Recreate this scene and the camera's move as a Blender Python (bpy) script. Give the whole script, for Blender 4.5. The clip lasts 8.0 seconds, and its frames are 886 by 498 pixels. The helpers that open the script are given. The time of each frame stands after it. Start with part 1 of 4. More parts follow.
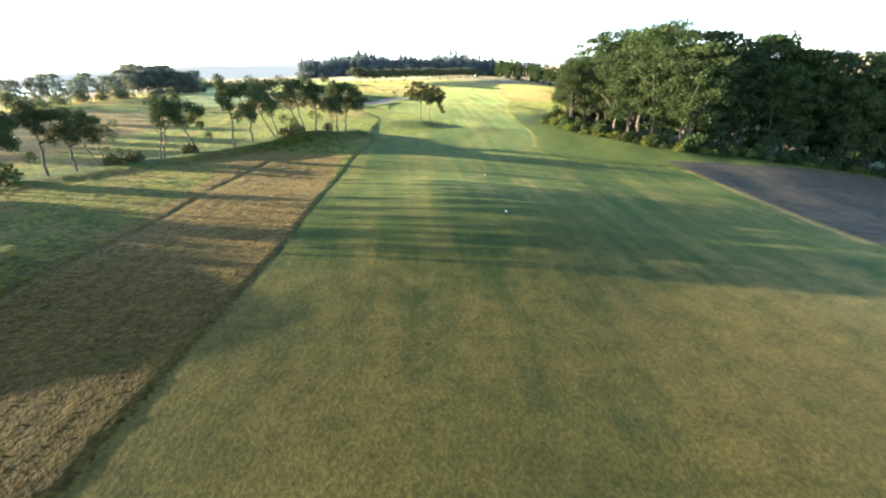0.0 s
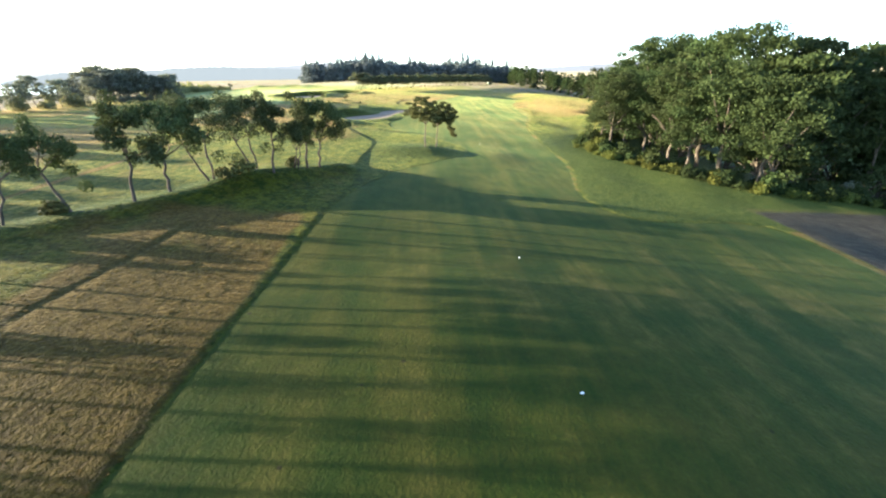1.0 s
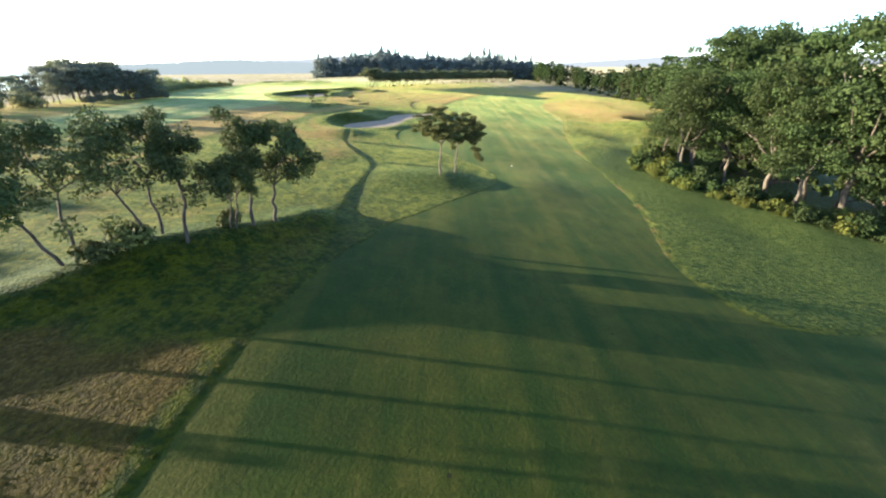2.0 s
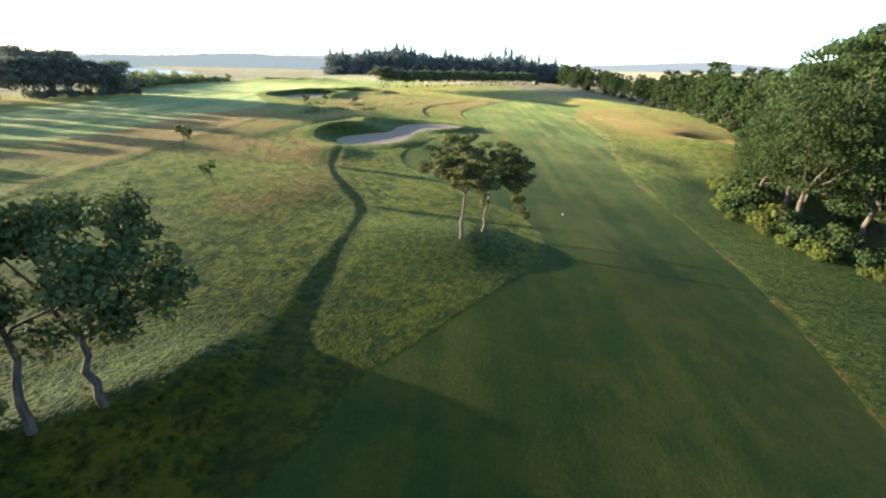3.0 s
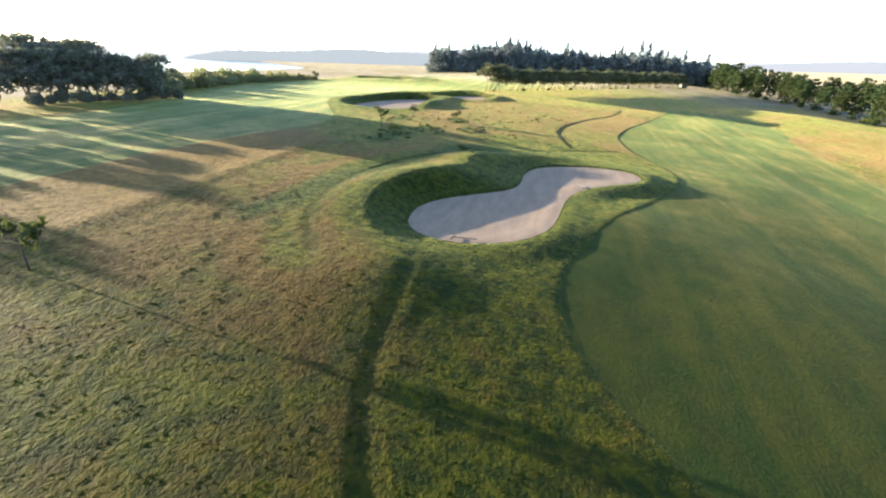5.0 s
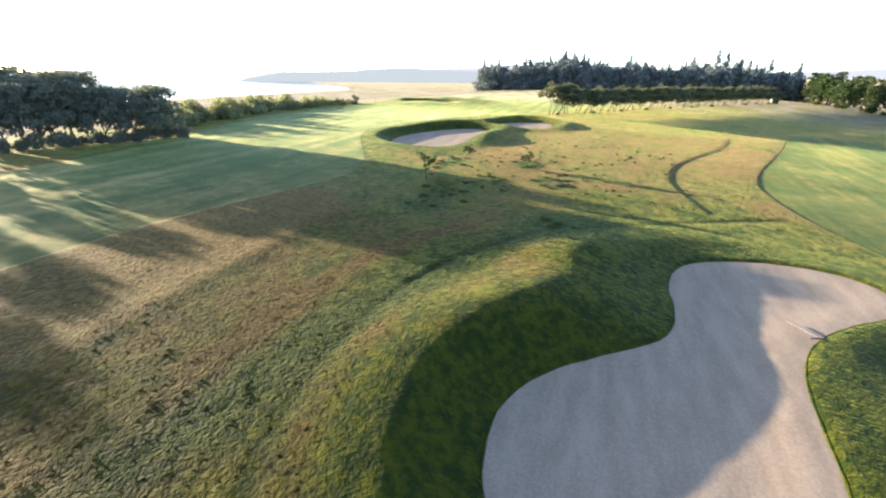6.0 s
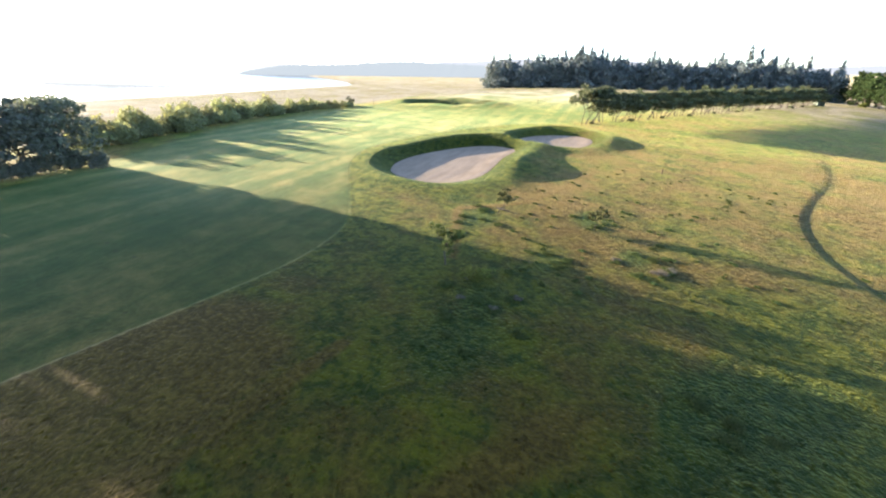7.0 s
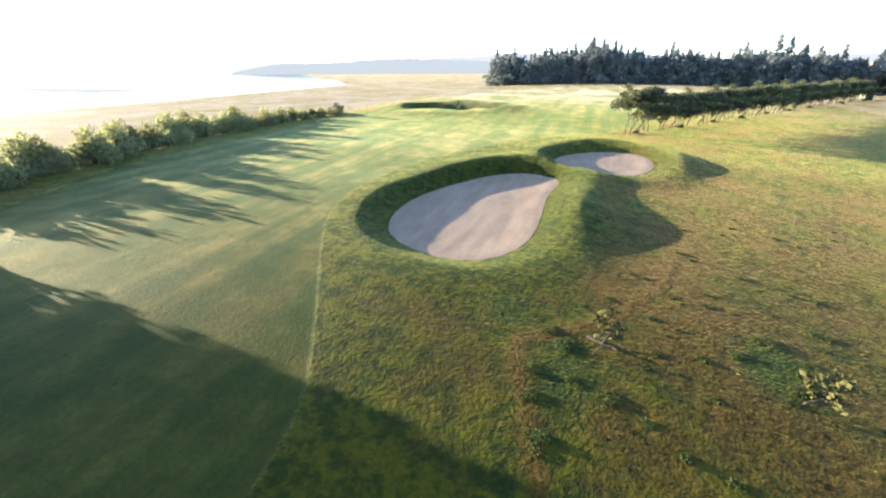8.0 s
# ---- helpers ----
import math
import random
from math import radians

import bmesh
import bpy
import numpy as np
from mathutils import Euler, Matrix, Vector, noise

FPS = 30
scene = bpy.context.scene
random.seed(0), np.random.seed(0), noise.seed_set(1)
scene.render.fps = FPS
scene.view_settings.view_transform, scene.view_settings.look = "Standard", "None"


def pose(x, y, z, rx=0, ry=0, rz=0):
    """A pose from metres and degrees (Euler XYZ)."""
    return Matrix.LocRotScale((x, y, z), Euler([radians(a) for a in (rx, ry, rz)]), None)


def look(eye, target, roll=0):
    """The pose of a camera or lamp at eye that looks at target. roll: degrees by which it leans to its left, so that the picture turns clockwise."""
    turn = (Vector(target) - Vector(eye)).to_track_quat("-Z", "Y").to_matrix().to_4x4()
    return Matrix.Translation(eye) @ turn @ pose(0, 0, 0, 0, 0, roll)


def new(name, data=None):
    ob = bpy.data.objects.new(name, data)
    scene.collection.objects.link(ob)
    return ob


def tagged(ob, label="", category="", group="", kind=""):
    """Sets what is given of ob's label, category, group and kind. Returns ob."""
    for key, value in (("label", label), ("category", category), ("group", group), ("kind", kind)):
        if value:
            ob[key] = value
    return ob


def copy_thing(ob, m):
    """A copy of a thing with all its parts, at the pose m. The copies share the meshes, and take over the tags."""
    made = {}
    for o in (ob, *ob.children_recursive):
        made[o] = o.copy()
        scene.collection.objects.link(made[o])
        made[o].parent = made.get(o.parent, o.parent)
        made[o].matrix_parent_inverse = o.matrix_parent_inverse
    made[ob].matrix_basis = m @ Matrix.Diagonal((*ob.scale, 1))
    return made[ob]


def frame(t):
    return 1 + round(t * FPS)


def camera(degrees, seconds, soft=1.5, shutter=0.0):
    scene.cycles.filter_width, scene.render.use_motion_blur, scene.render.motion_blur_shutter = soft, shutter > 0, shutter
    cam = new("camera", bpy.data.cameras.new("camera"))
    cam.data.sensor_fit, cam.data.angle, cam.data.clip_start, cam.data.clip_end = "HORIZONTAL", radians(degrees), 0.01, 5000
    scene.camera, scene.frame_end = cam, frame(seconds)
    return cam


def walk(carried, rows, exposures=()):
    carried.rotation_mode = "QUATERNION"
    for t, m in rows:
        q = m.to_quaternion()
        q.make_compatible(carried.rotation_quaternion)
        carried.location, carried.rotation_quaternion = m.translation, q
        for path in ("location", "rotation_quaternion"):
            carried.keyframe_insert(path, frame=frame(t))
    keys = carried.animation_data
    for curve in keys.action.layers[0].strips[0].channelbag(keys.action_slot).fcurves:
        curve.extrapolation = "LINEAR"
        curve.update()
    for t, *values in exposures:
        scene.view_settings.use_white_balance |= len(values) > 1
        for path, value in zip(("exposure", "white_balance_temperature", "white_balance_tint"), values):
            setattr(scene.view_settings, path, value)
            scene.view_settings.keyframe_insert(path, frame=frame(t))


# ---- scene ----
cam = camera(94.1, 8.0, soft=2.15)
METRES, EYE, TILT, LEAN, TURN = 150.0, 12.0, -22.0, -8.5, 0.0
ROWS = [
    (0.0, 0.0, 0.0, 0.0, -0.42, -2.14, 11.17),
    (0.5, 0.0042, 0.0612, 0.0275, 0.75, -1.56, 12.02),
    (1.0, 0.0099, 0.1245, 0.056, 0.51, -1.46, 9.82),
    (2.5, 0.0142, 0.2985, 0.1308, 3.52, -1.89, 7.94),
    (3.0, 0.0099, 0.3574, 0.1558, 4.08, -1.67, 6.37),
    (3.5, 0.0019, 0.4129, 0.1801, 5.49, -3.48, 5.03),
    (4.0, -0.0079, 0.4715, 0.2039, 11.23, -2.78, 2.59),
    (5.5, -0.0648, 0.6237, 0.2778, 18.65, -0.18, 0.45),
    (6.0, -0.0888, 0.6761, 0.3074, 22.01, 0.67, -0.18),
    (6.5, -0.114, 0.7223, 0.335, 21.48, 0.49, 0.09),
    (7.0, -0.1402, 0.7722, 0.3636, 22.19, -0.13, -0.61),
    (7.5, -0.1654, 0.8173, 0.3884, 22.39, -0.04, -0.12),
    (8.0, -0.1925, 0.8653, 0.4143, 22.1, -0.65, 0.58),
]
walk(cam, [(t, pose(0, 0, EYE, TILT, LEAN, TURN) @ pose(METRES * x, METRES * y, METRES * z, 90 + pitch, roll, yaw)) for t, x, y, z, yaw, pitch, roll in ROWS], [(0.0, 2.88, 6200, 10), (1.2, 2.62, 6100, 8), (2.4, 2.5, 6000, 6), (3.4, 2.16, 6050, 7), (4.2, 2.3, 6150, 10), (5.4, 2.6, 6250, 14), (8.0, 2.70, 6150, 14)])

# ---- light ----
SUN_EL, SUN_AZ = 9.3, -85.7          # degrees; azimuth from +y towards +x
world = bpy.data.worlds.new("world")
scene.world = world
world.use_nodes = True
wn = world.node_tree.nodes
sky = wn.new("ShaderNodeTexSky")
sky.sky_type = "NISHITA"
sky.sun_disc = False
sky.sun_elevation, sky.sun_rotation = radians(SUN_EL), radians(SUN_AZ % 360)
sky.air_density, sky.dust_density, sky.ozone_density = 0.55, 0.5, 1.0
wn["Background"].inputs["Strength"].default_value = 0.15
world.node_tree.links.new(sky.outputs[0], wn["Background"].inputs["Color"])
to_sun = Vector((math.sin(radians(SUN_AZ)) * math.cos(radians(SUN_EL)), math.cos(radians(SUN_AZ)) * math.cos(radians(SUN_EL)), math.sin(radians(SUN_EL))))
sun_data = bpy.data.lights.new("sun", "SUN")
sun_data.energy, sun_data.angle, sun_data.color = 4.6, radians(0.5), (1.0, 0.82, 0.58)
sun = new("sun", sun_data)
sun.matrix_basis = look(to_sun * 200, (0, 0, 0))


# ---- materials ----
class Nodes:
    """Short forms for building a material's node tree."""

    def __init__(self, name):
        self.mat = bpy.data.materials.new(name)
        self.mat.use_nodes = True
        self.tree = self.mat.node_tree
        self.bsdf = self.tree.nodes["Principled BSDF"]
        self.out = self.tree.nodes["Material Output"]
        self.pos = self.tree.nodes.new("ShaderNodeNewGeometry").outputs["Position"]

    def add(self, kind):
        return self.tree.nodes.new(kind)

    def put(self, socket, value):
        if isinstance(value, bpy.types.NodeSocket):
            self.tree.links.new(value, socket)
        elif socket.type == "RGBA" and len(value) == 3:
            socket.default_value = (*value, 1)
        else:
            socket.default_value = value

    def noise(self, scale, detail=4, rough=0.6, vector=None, stretch=None):
        n = self.add("ShaderNodeTexNoise")
        n.inputs["Scale"].default_value, n.inputs["Detail"].default_value = scale, detail
        n.inputs["Roughness"].default_value = rough
        v = vector or self.pos
        if stretch:
            m = self.add("ShaderNodeMapping")
            m.inputs["Scale"].default_value = stretch
            self.put(m.inputs["Vector"], v)
            v = m.outputs[0]
        self.put(n.inputs["Vector"], v)
        return n.outputs["Fac"]

    def math(self, op, a, b=0.0):
        n = self.add("ShaderNodeMath")
        n.operation = op
        self.put(n.inputs[0], a)
        self.put(n.inputs[1], b)
        return n.outputs[0]

    def ramp(self, x, lo, hi):
        n = self.add("ShaderNodeMapRange")
        n.interpolation_type = "SMOOTHSTEP"
        self.put(n.inputs["Value"], x)
        n.inputs["From Min"].default_value, n.inputs["From Max"].default_value = lo, hi
        return n.outputs[0]

    def mix(self, f, a, b):
        n = self.add("ShaderNodeMix")
        n.data_type = "RGBA"
        self.put(n.inputs["Factor"], f)
        self.put(n.inputs["A"], a)
        self.put(n.inputs["B"], b)
        return n.outputs["Result"]

    def attr(self, name):
        n = self.add("ShaderNodeAttribute")
        n.attribute_name = name
        return n.outputs["Fac"]

    def bump(self, height, strength, distance):
        n = self.add("ShaderNodeBump")
        n.inputs["Strength"].default_value, n.inputs["Distance"].default_value = strength, distance
        self.put(n.inputs["Height"], height)
        self.put(self.bsdf.inputs["Normal"], n.outputs[0])

    def done(self, colour, roughness=0.85, spec=0.25):
        self.put(self.bsdf.inputs["Base Color"], colour)
        self.put(self.bsdf.inputs["Roughness"], roughness)
        self.bsdf.inputs["Specular IOR Level"].default_value = spec
        return self.mat


def turf_material(name, thin=0.0):
    k = Nodes(name)
    fair, dry, lush, path, bare = (k.attr(n) for n in ("fair", "dry", "lush", "path", "bare"))
    stubble, dewy = k.attr("stubble"), k.attr("dewy")
    blades = k.attr("blades")
    big, mid, fine = k.noise(0.09, 4), k.noise(0.7, 5), k.noise(5.0, 4)
    patch = k.noise(0.28, 7, 0.68)
    mow = k.noise(0.45, 4, stretch=(1.0, 0.06, 1.0))
    lump, speck, blade = k.noise(2.3, 3), k.noise(9.0, 2), k.noise(26.0, 2, 0.7)

    def about(n, gain):
        return k.math("MULTIPLY", k.math("SUBTRACT", n, 0.5), gain)

    ridge_n = k.math("SUBTRACT", 1.0, k.math("MULTIPLY", k.math("ABSOLUTE", k.math("SUBTRACT", k.noise(3.0, 3, 0.55), 0.5)), 4.0))
    # mown turf: fresh green to worn straw, mowing streaks along the hole, thin worn patches
    mown = k.mix(k.ramp(k.math("ADD", mow, about(patch, 1.0)), 0.30, 0.72), (0.059, 0.092, 0.022), (0.120, 0.128, 0.033))
    worn = k.math("ADD", dry, k.math("ADD", about(patch, 0.9), k.math("ADD", about(mow, 0.9), about(mid, 0.7))))
    mown = k.mix(k.ramp(worn, 0.22, 0.95), mown, k.mix(k.ramp(fine, 0.35, 0.65), (0.216, 0.172, 0.064), (0.292, 0.232, 0.088)))
    # long grass: green tufts, straw seed heads and brown thatch
    rough_c = k.mix(k.ramp(k.math("ADD", lump, about(mid, 0.8)), 0.35, 0.65), (0.085, 0.130, 0.026), (0.255, 0.262, 0.060))
    straw = k.mix(k.ramp(k.math("ADD", fine, about(lump, 0.8)), 0.33, 0.67), (0.200, 0.145, 0.052), (0.350, 0.258, 0.102))
    rough_c = k.mix(k.ramp(k.math("ADD", dry, k.math("ADD", about(big, 1.2), about(patch, 1.7))), 0.18, 0.92), rough_c, straw)
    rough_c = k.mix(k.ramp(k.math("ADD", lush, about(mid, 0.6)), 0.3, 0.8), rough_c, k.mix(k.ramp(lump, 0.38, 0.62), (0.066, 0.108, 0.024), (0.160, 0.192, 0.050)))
    # ground among tufts is darkened a little, for the shade between blades
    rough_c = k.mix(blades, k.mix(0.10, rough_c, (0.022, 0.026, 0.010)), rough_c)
    edge = k.math("ADD", fair, about(fine, 0.5))
    lawn = k.ramp(edge, -0.12, 0.12)
    col = k.mix(lawn, rough_c, mown)
    # tracks and grass edges darkened, partly for the shade of the longer grass
    col = k.mix(k.math("MULTIPLY", k.ramp(k.math("ADD", path, about(mid, 0.6)), -0.6, 0.4), 0.42), col, (0.062, 0.084, 0.026))
    soil = k.mix(k.ramp(mid, 0.35, 0.65), (0.078, 0.070, 0.050), (0.130, 0.116, 0.084))
    col = k.mix(k.ramp(k.math("ADD", bare, about(mid, 1.5)), -0.3, 0.3), col, soil)
    # far fields: a pale cream colour, mixed in by patches
    pale = k.mix(k.ramp(k.math("ADD", big, about(mid, 0.5)), 0.35, 0.65), (0.230, 0.205, 0.140), (0.330, 0.300, 0.225))
    col = k.mix(k.math("MULTIPLY", stubble, k.ramp(k.math("ADD", big, about(patch, 0.8)), 0.25, 0.6)), col, pale)
    # scattered divots
    hole = k.add("ShaderNodeTexVoronoi")
    hole.inputs["Scale"].default_value = 0.55
    k.put(hole.inputs["Vector"], k.pos)
    divot = k.math("MULTIPLY", k.ramp(hole.outputs["Distance"], 0.075, 0.045), k.ramp(patch, 0.5, 0.56))
    col = k.mix(k.math("MULTIPLY", divot, 0.75), col, (0.040, 0.034, 0.018))
    shade = k.add("ShaderNodeHueSaturation")
    k.put(shade.inputs["Value"], k.math("MULTIPLY", k.math("ADD", k.math("MULTIPLY", speck, 0.09), k.math("ADD", k.math("MULTIPLY", fine, 0.12), k.math("MULTIPLY", mid, 0.12))), k.math("ADD", 1.22, k.math("MULTIPLY", lawn, 0.95))))
    k.put(shade.inputs["Saturation"], k.math("SUBTRACT", 1.33, k.math("MULTIPLY", lawn, 0.10)))
    k.put(shade.inputs["Color"], col)
    rough_h = k.math("MULTIPLY", k.math("SUBTRACT", 1.0, lawn), k.math("ADD", k.math("MULTIPLY", ridge_n, k.math("ADD", 0.024, k.math("MULTIPLY", lush, 0.06))), k.math("ADD", k.math("MULTIPLY", lump, 0.06), k.math("MULTIPLY", fine, 0.03))))
    k.bump(k.math("ADD", rough_h, k.math("ADD", k.math("ADD", k.math("MULTIPLY", fine, 0.035), k.math("MULTIPLY", speck, 0.012)), k.math("MULTIPLY", blade, 0.010))), 1.0, 1.0)
    # sheen brightens turf seen flat, with extra on the green to imitate haze
    k.put(k.bsdf.inputs["Sheen Weight"], k.math("MULTIPLY", k.math("ADD", 0.46, k.math("MULTIPLY", dewy, 0.36)), k.math("SUBTRACT", 1.0, k.math("MULTIPLY", stubble, 0.55))))
    k.bsdf.inputs["Sheen Roughness"].default_value = 0.26
    sheen = k.add("ShaderNodeHueSaturation")
    k.put(sheen.inputs["Saturation"], k.math("SUBTRACT", k.math("SUBTRACT", 0.96, k.math("MULTIPLY", lawn, 0.05)), k.math("MULTIPLY", dewy, 0.12)))
    k.put(sheen.inputs["Value"], k.math("ADD", 1.95, k.math("MULTIPLY", lawn, 0.35)))
    k.put(sheen.inputs["Color"], col)
    k.put(k.bsdf.inputs["Sheen Tint"], sheen.outputs[0])
    k.done(shade.outputs[0], 0.9, 0.15)
    if thin:
        clear = k.add("ShaderNodeBsdfTranslucent")
        k.put(clear.inputs["Color"], shade.outputs[0])
        both = k.add("ShaderNodeMixShader")
        both.inputs[0].default_value = thin
        k.tree.links.new(k.bsdf.outputs[0], both.inputs[1])
        k.tree.links.new(clear.outputs[0], both.inputs[2])
        k.tree.links.new(both.outputs[0], k.out.inputs["Surface"])
    return k.mat


def leaf_material(name, dark, light, gloss=0.55, thin=0.35, sheen=0.0):
    k = Nodes(name)
    n = k.add("ShaderNodeNewGeometry").outputs["Random Per Island"]
    tree = k.add("ShaderNodeObjectInfo").outputs["Random"]
    col = k.mix(k.math("ADD", k.math("MULTIPLY", n, 0.6), k.math("MULTIPLY", k.noise(0.5, 2), 0.4)), dark, light)
    tint = k.add("ShaderNodeHueSaturation")
    k.put(tint.inputs["Color"], col)
    k.put(tint.inputs["Value"], k.math("ADD", 0.8, k.math("MULTIPLY", tree, 0.4)))
    k.put(tint.inputs["Hue"], k.math("ADD", 0.485, k.math("MULTIPLY", tree, 0.03)))
    k.done(tint.outputs[0], 0.75, 0.12)
    # sheen lifts leaves seen edge-on; on far trees it imitates haze
    k.bsdf.inputs["Sheen Weight"].default_value, k.bsdf.inputs["Sheen Roughness"].default_value = sheen, gloss
    clear = k.add("ShaderNodeBsdfTranslucent")
    k.put(clear.inputs["Color"], tint.outputs[0])
    both = k.add("ShaderNodeMixShader")
    both.inputs[0].default_value = thin
    k.tree.links.new(k.bsdf.outputs[0], both.inputs[1])
    k.tree.links.new(clear.outputs[0], both.inputs[2])
    k.tree.links.new(both.outputs[0], k.out.inputs["Surface"])
    return k.mat


def plain(name, a, b, scale, rough=0.8, spec=0.3, bump=0.0, stretch=None, metal=0.0):
    k = Nodes(name)
    n = k.noise(scale, 5, stretch=stretch)
    if bump:
        k.bump(n, 0.6, bump)
    k.bsdf.inputs["Metallic"].default_value = metal
    return k.done(k.mix(k.ramp(n, 0.3, 0.7), a, b), rough, spec)


def sand_material():
    k = Nodes("sand")
    rake = k.noise(1.2, 4, stretch=(1.0, 0.25, 1.0))
    grain = k.noise(9.0, 5)
    k.bump(k.math("ADD", k.math("MULTIPLY", rake, 0.7), k.math("MULTIPLY", grain, 0.3)), 0.5, 0.05)
    return k.done(k.mix(k.ramp(k.math("ADD", k.math("MULTIPLY", rake, 0.5), k.math("MULTIPLY", grain, 0.5)), 0.35, 0.65), (0.200, 0.152, 0.105), (0.276, 0.217, 0.154)), 0.95, 0.1)


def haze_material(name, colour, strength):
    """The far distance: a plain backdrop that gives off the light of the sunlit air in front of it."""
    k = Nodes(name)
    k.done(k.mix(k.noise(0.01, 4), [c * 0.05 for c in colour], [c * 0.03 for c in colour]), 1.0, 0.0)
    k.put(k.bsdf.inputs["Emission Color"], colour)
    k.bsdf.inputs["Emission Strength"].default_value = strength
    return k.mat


TURF = turf_material("turf")
BLADES = turf_material("grass_blades", 0.45)
SAND = sand_material()
BARK = plain("bark", (0.032, 0.027, 0.022), (0.090, 0.074, 0.058), 6.0, 0.9, 0.2, 0.05, (1, 1, 0.25))
BARK_PALE = plain("pale_bark", (0.052, 0.044, 0.034), (0.150, 0.124, 0.092), 5.0, 0.9, 0.2, 0.05, (1, 1, 0.3))
LEAF_WIND = leaf_material("wind_tree_leaf", (0.015, 0.023, 0.008), (0.150, 0.146, 0.044), 0.55, 0.08)
# row leaves are darker in colour, for the shade on their seen side
LEAF_ROW = leaf_material("row_tree_leaf", (0.022, 0.034, 0.013), (0.082, 0.096, 0.030), 0.55, 0.2)
LEAF_OAK = leaf_material("oak_leaf", (0.022, 0.037, 0.013), (0.062, 0.086, 0.026), 0.55, 0.32)
# the next four leaf colours are lightened, with sheen, to imitate haze
LEAF_HEDGE = leaf_material("hedge_leaf", (0.046, 0.058, 0.022), (0.125, 0.138, 0.048), 0.55, 0.45, 0.25)
LEAF_BUSH = leaf_material("bush_leaf", (0.140, 0.155, 0.062), (0.285, 0.285, 0.115), 0.55, 0.55, 0.3)
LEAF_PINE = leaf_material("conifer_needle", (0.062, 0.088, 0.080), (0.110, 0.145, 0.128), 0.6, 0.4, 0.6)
LEAF_CLUMP = leaf_material("clump_leaf", (0.060, 0.074, 0.042), (0.130, 0.142, 0.082), 0.6, 0.5, 0.5)
LEAF_SHRUB = leaf_material("shrub_leaf", (0.080, 0.105, 0.022), (0.190, 0.205, 0.048), 0.55, 0.5)
LEAF_DEAD = leaf_material("withered_leaf", (0.10, 0.088, 0.062), (0.20, 0.178, 0.125), 0.6, 0.3)
LEAF_WEED = leaf_material("weed_leaf", (0.045, 0.066, 0.018), (0.095, 0.118, 0.034))

# ---- the lie of the land ----
def step(a, b, x):
    f = np.clip((x - a) / (b - a), 0, 1)
    return f * f * (3 - 2 * f)


def side(poly, x, y, reach=9.0):
    """Signed distance to a closed outline, positive inside, cut off at reach."""
    q = np.array(poly, float)
    x, y = np.asarray(x, float), np.asarray(y, float)
    out = np.full(x.shape, -reach)
    near = (x > q[:, 0].min() - reach) & (x < q[:, 0].max() + reach) & (y > q[:, 1].min() - reach) & (y < q[:, 1].max() + reach)
    px, py = x[near], y[near]
    best, inside = np.full(px.shape, 1e9), np.zeros(px.shape, bool)
    for (ax, ay), (bx, by) in zip(q, np.roll(q, -1, axis=0)):
        dx, dy = bx - ax, by - ay
        f = np.clip(((px - ax) * dx + (py - ay) * dy) / (dx * dx + dy * dy + 1e-9), 0, 1)
        best = np.minimum(best, np.hypot(px - ax - f * dx, py - ay - f * dy))
        inside ^= ((ay > py) != (by > py)) & (px < ax + (py - ay) * dx / (dy if dy else 1e-9))
    out[near] = np.clip(np.where(inside, best, -best), -reach, reach)
    return out


def along(line, x, y, reach=9.0):
    """Distance to an open line."""
    x, y = np.asarray(x, float), np.asarray(y, float)
    best = np.full(x.shape, reach)
    for (ax, ay), (bx, by) in zip(line, line[1:]):
        dx, dy = bx - ax, by - ay
        f = np.clip(((x - ax) * dx + (y - ay) * dy) / (dx * dx + dy * dy), 0, 1)
        best = np.minimum(best, np.hypot(x - ax - f * dx, y - ay - f * dy))
    return best


def rounded(points, closed=True, times=2):
    """Chaikin's corner cutting."""
    q = [tuple(p) for p in points]
    for _ in range(times):
        r = []
        for a, b in zip(q, q[1:] + q[:1] if closed else q[1:]):
            r += [(0.75 * a[0] + 0.25 * b[0], 0.75 * a[1] + 0.25 * b[1]), (0.25 * a[0] + 0.75 * b[0], 0.25 * a[1] + 0.75 * b[1])]
        q = r if closed else [q[0]] + r + [q[-1]]
    return q


def soft_noise(x, y, scale, seed):
    """Smooth random relief of unit size from a sum of waves."""
    r = np.random.RandomState(seed)
    out = np.zeros(np.shape(x))
    for _ in range(12):
        a, p, f = r.uniform(0, 2 * np.pi), r.uniform(0, 2 * np.pi), r.uniform(0.6, 1.6) / scale
        out = out + np.sin((x * np.cos(a) + y * np.sin(a)) * f * 2 * np.pi + p)
    return out / 4.0


FAIRWAY = rounded([(-12.5, -60), (-11.2, 9), (-10.3, 16), (-9.1, 29), (-8.4, 43), (-7.5, 56), (-5.5, 66), (-3.2, 69.5), (-2.7, 72), (-0.7, 74.4), (2.4, 78.6), (5.2, 82), (8.5, 86), (9.5, 92), (5, 99), (-2.1, 105),
                   (-5.3, 111), (-5.2, 116), (-3.6, 120), (-1.8, 125), (1.5, 130.5), (5.8, 137.6), (7.6, 143), (6.6, 148), (3.8, 155), (3.1, 165), (6.3, 176), (14, 194), (19, 208), (24, 222),
                   (46, 222), (42, 200), (36, 184), (35.5, 168), (36.5, 156), (31, 138), (27, 122.5), (25.5, 107), (25.3, 94), (24.4, 84.4), (22.6, 76.7), (21, 71), (20.5, 66), (22, 61), (28, 60.5), (41, 64), (43.5, 56), (45, 40), (47, -60)], times=2)
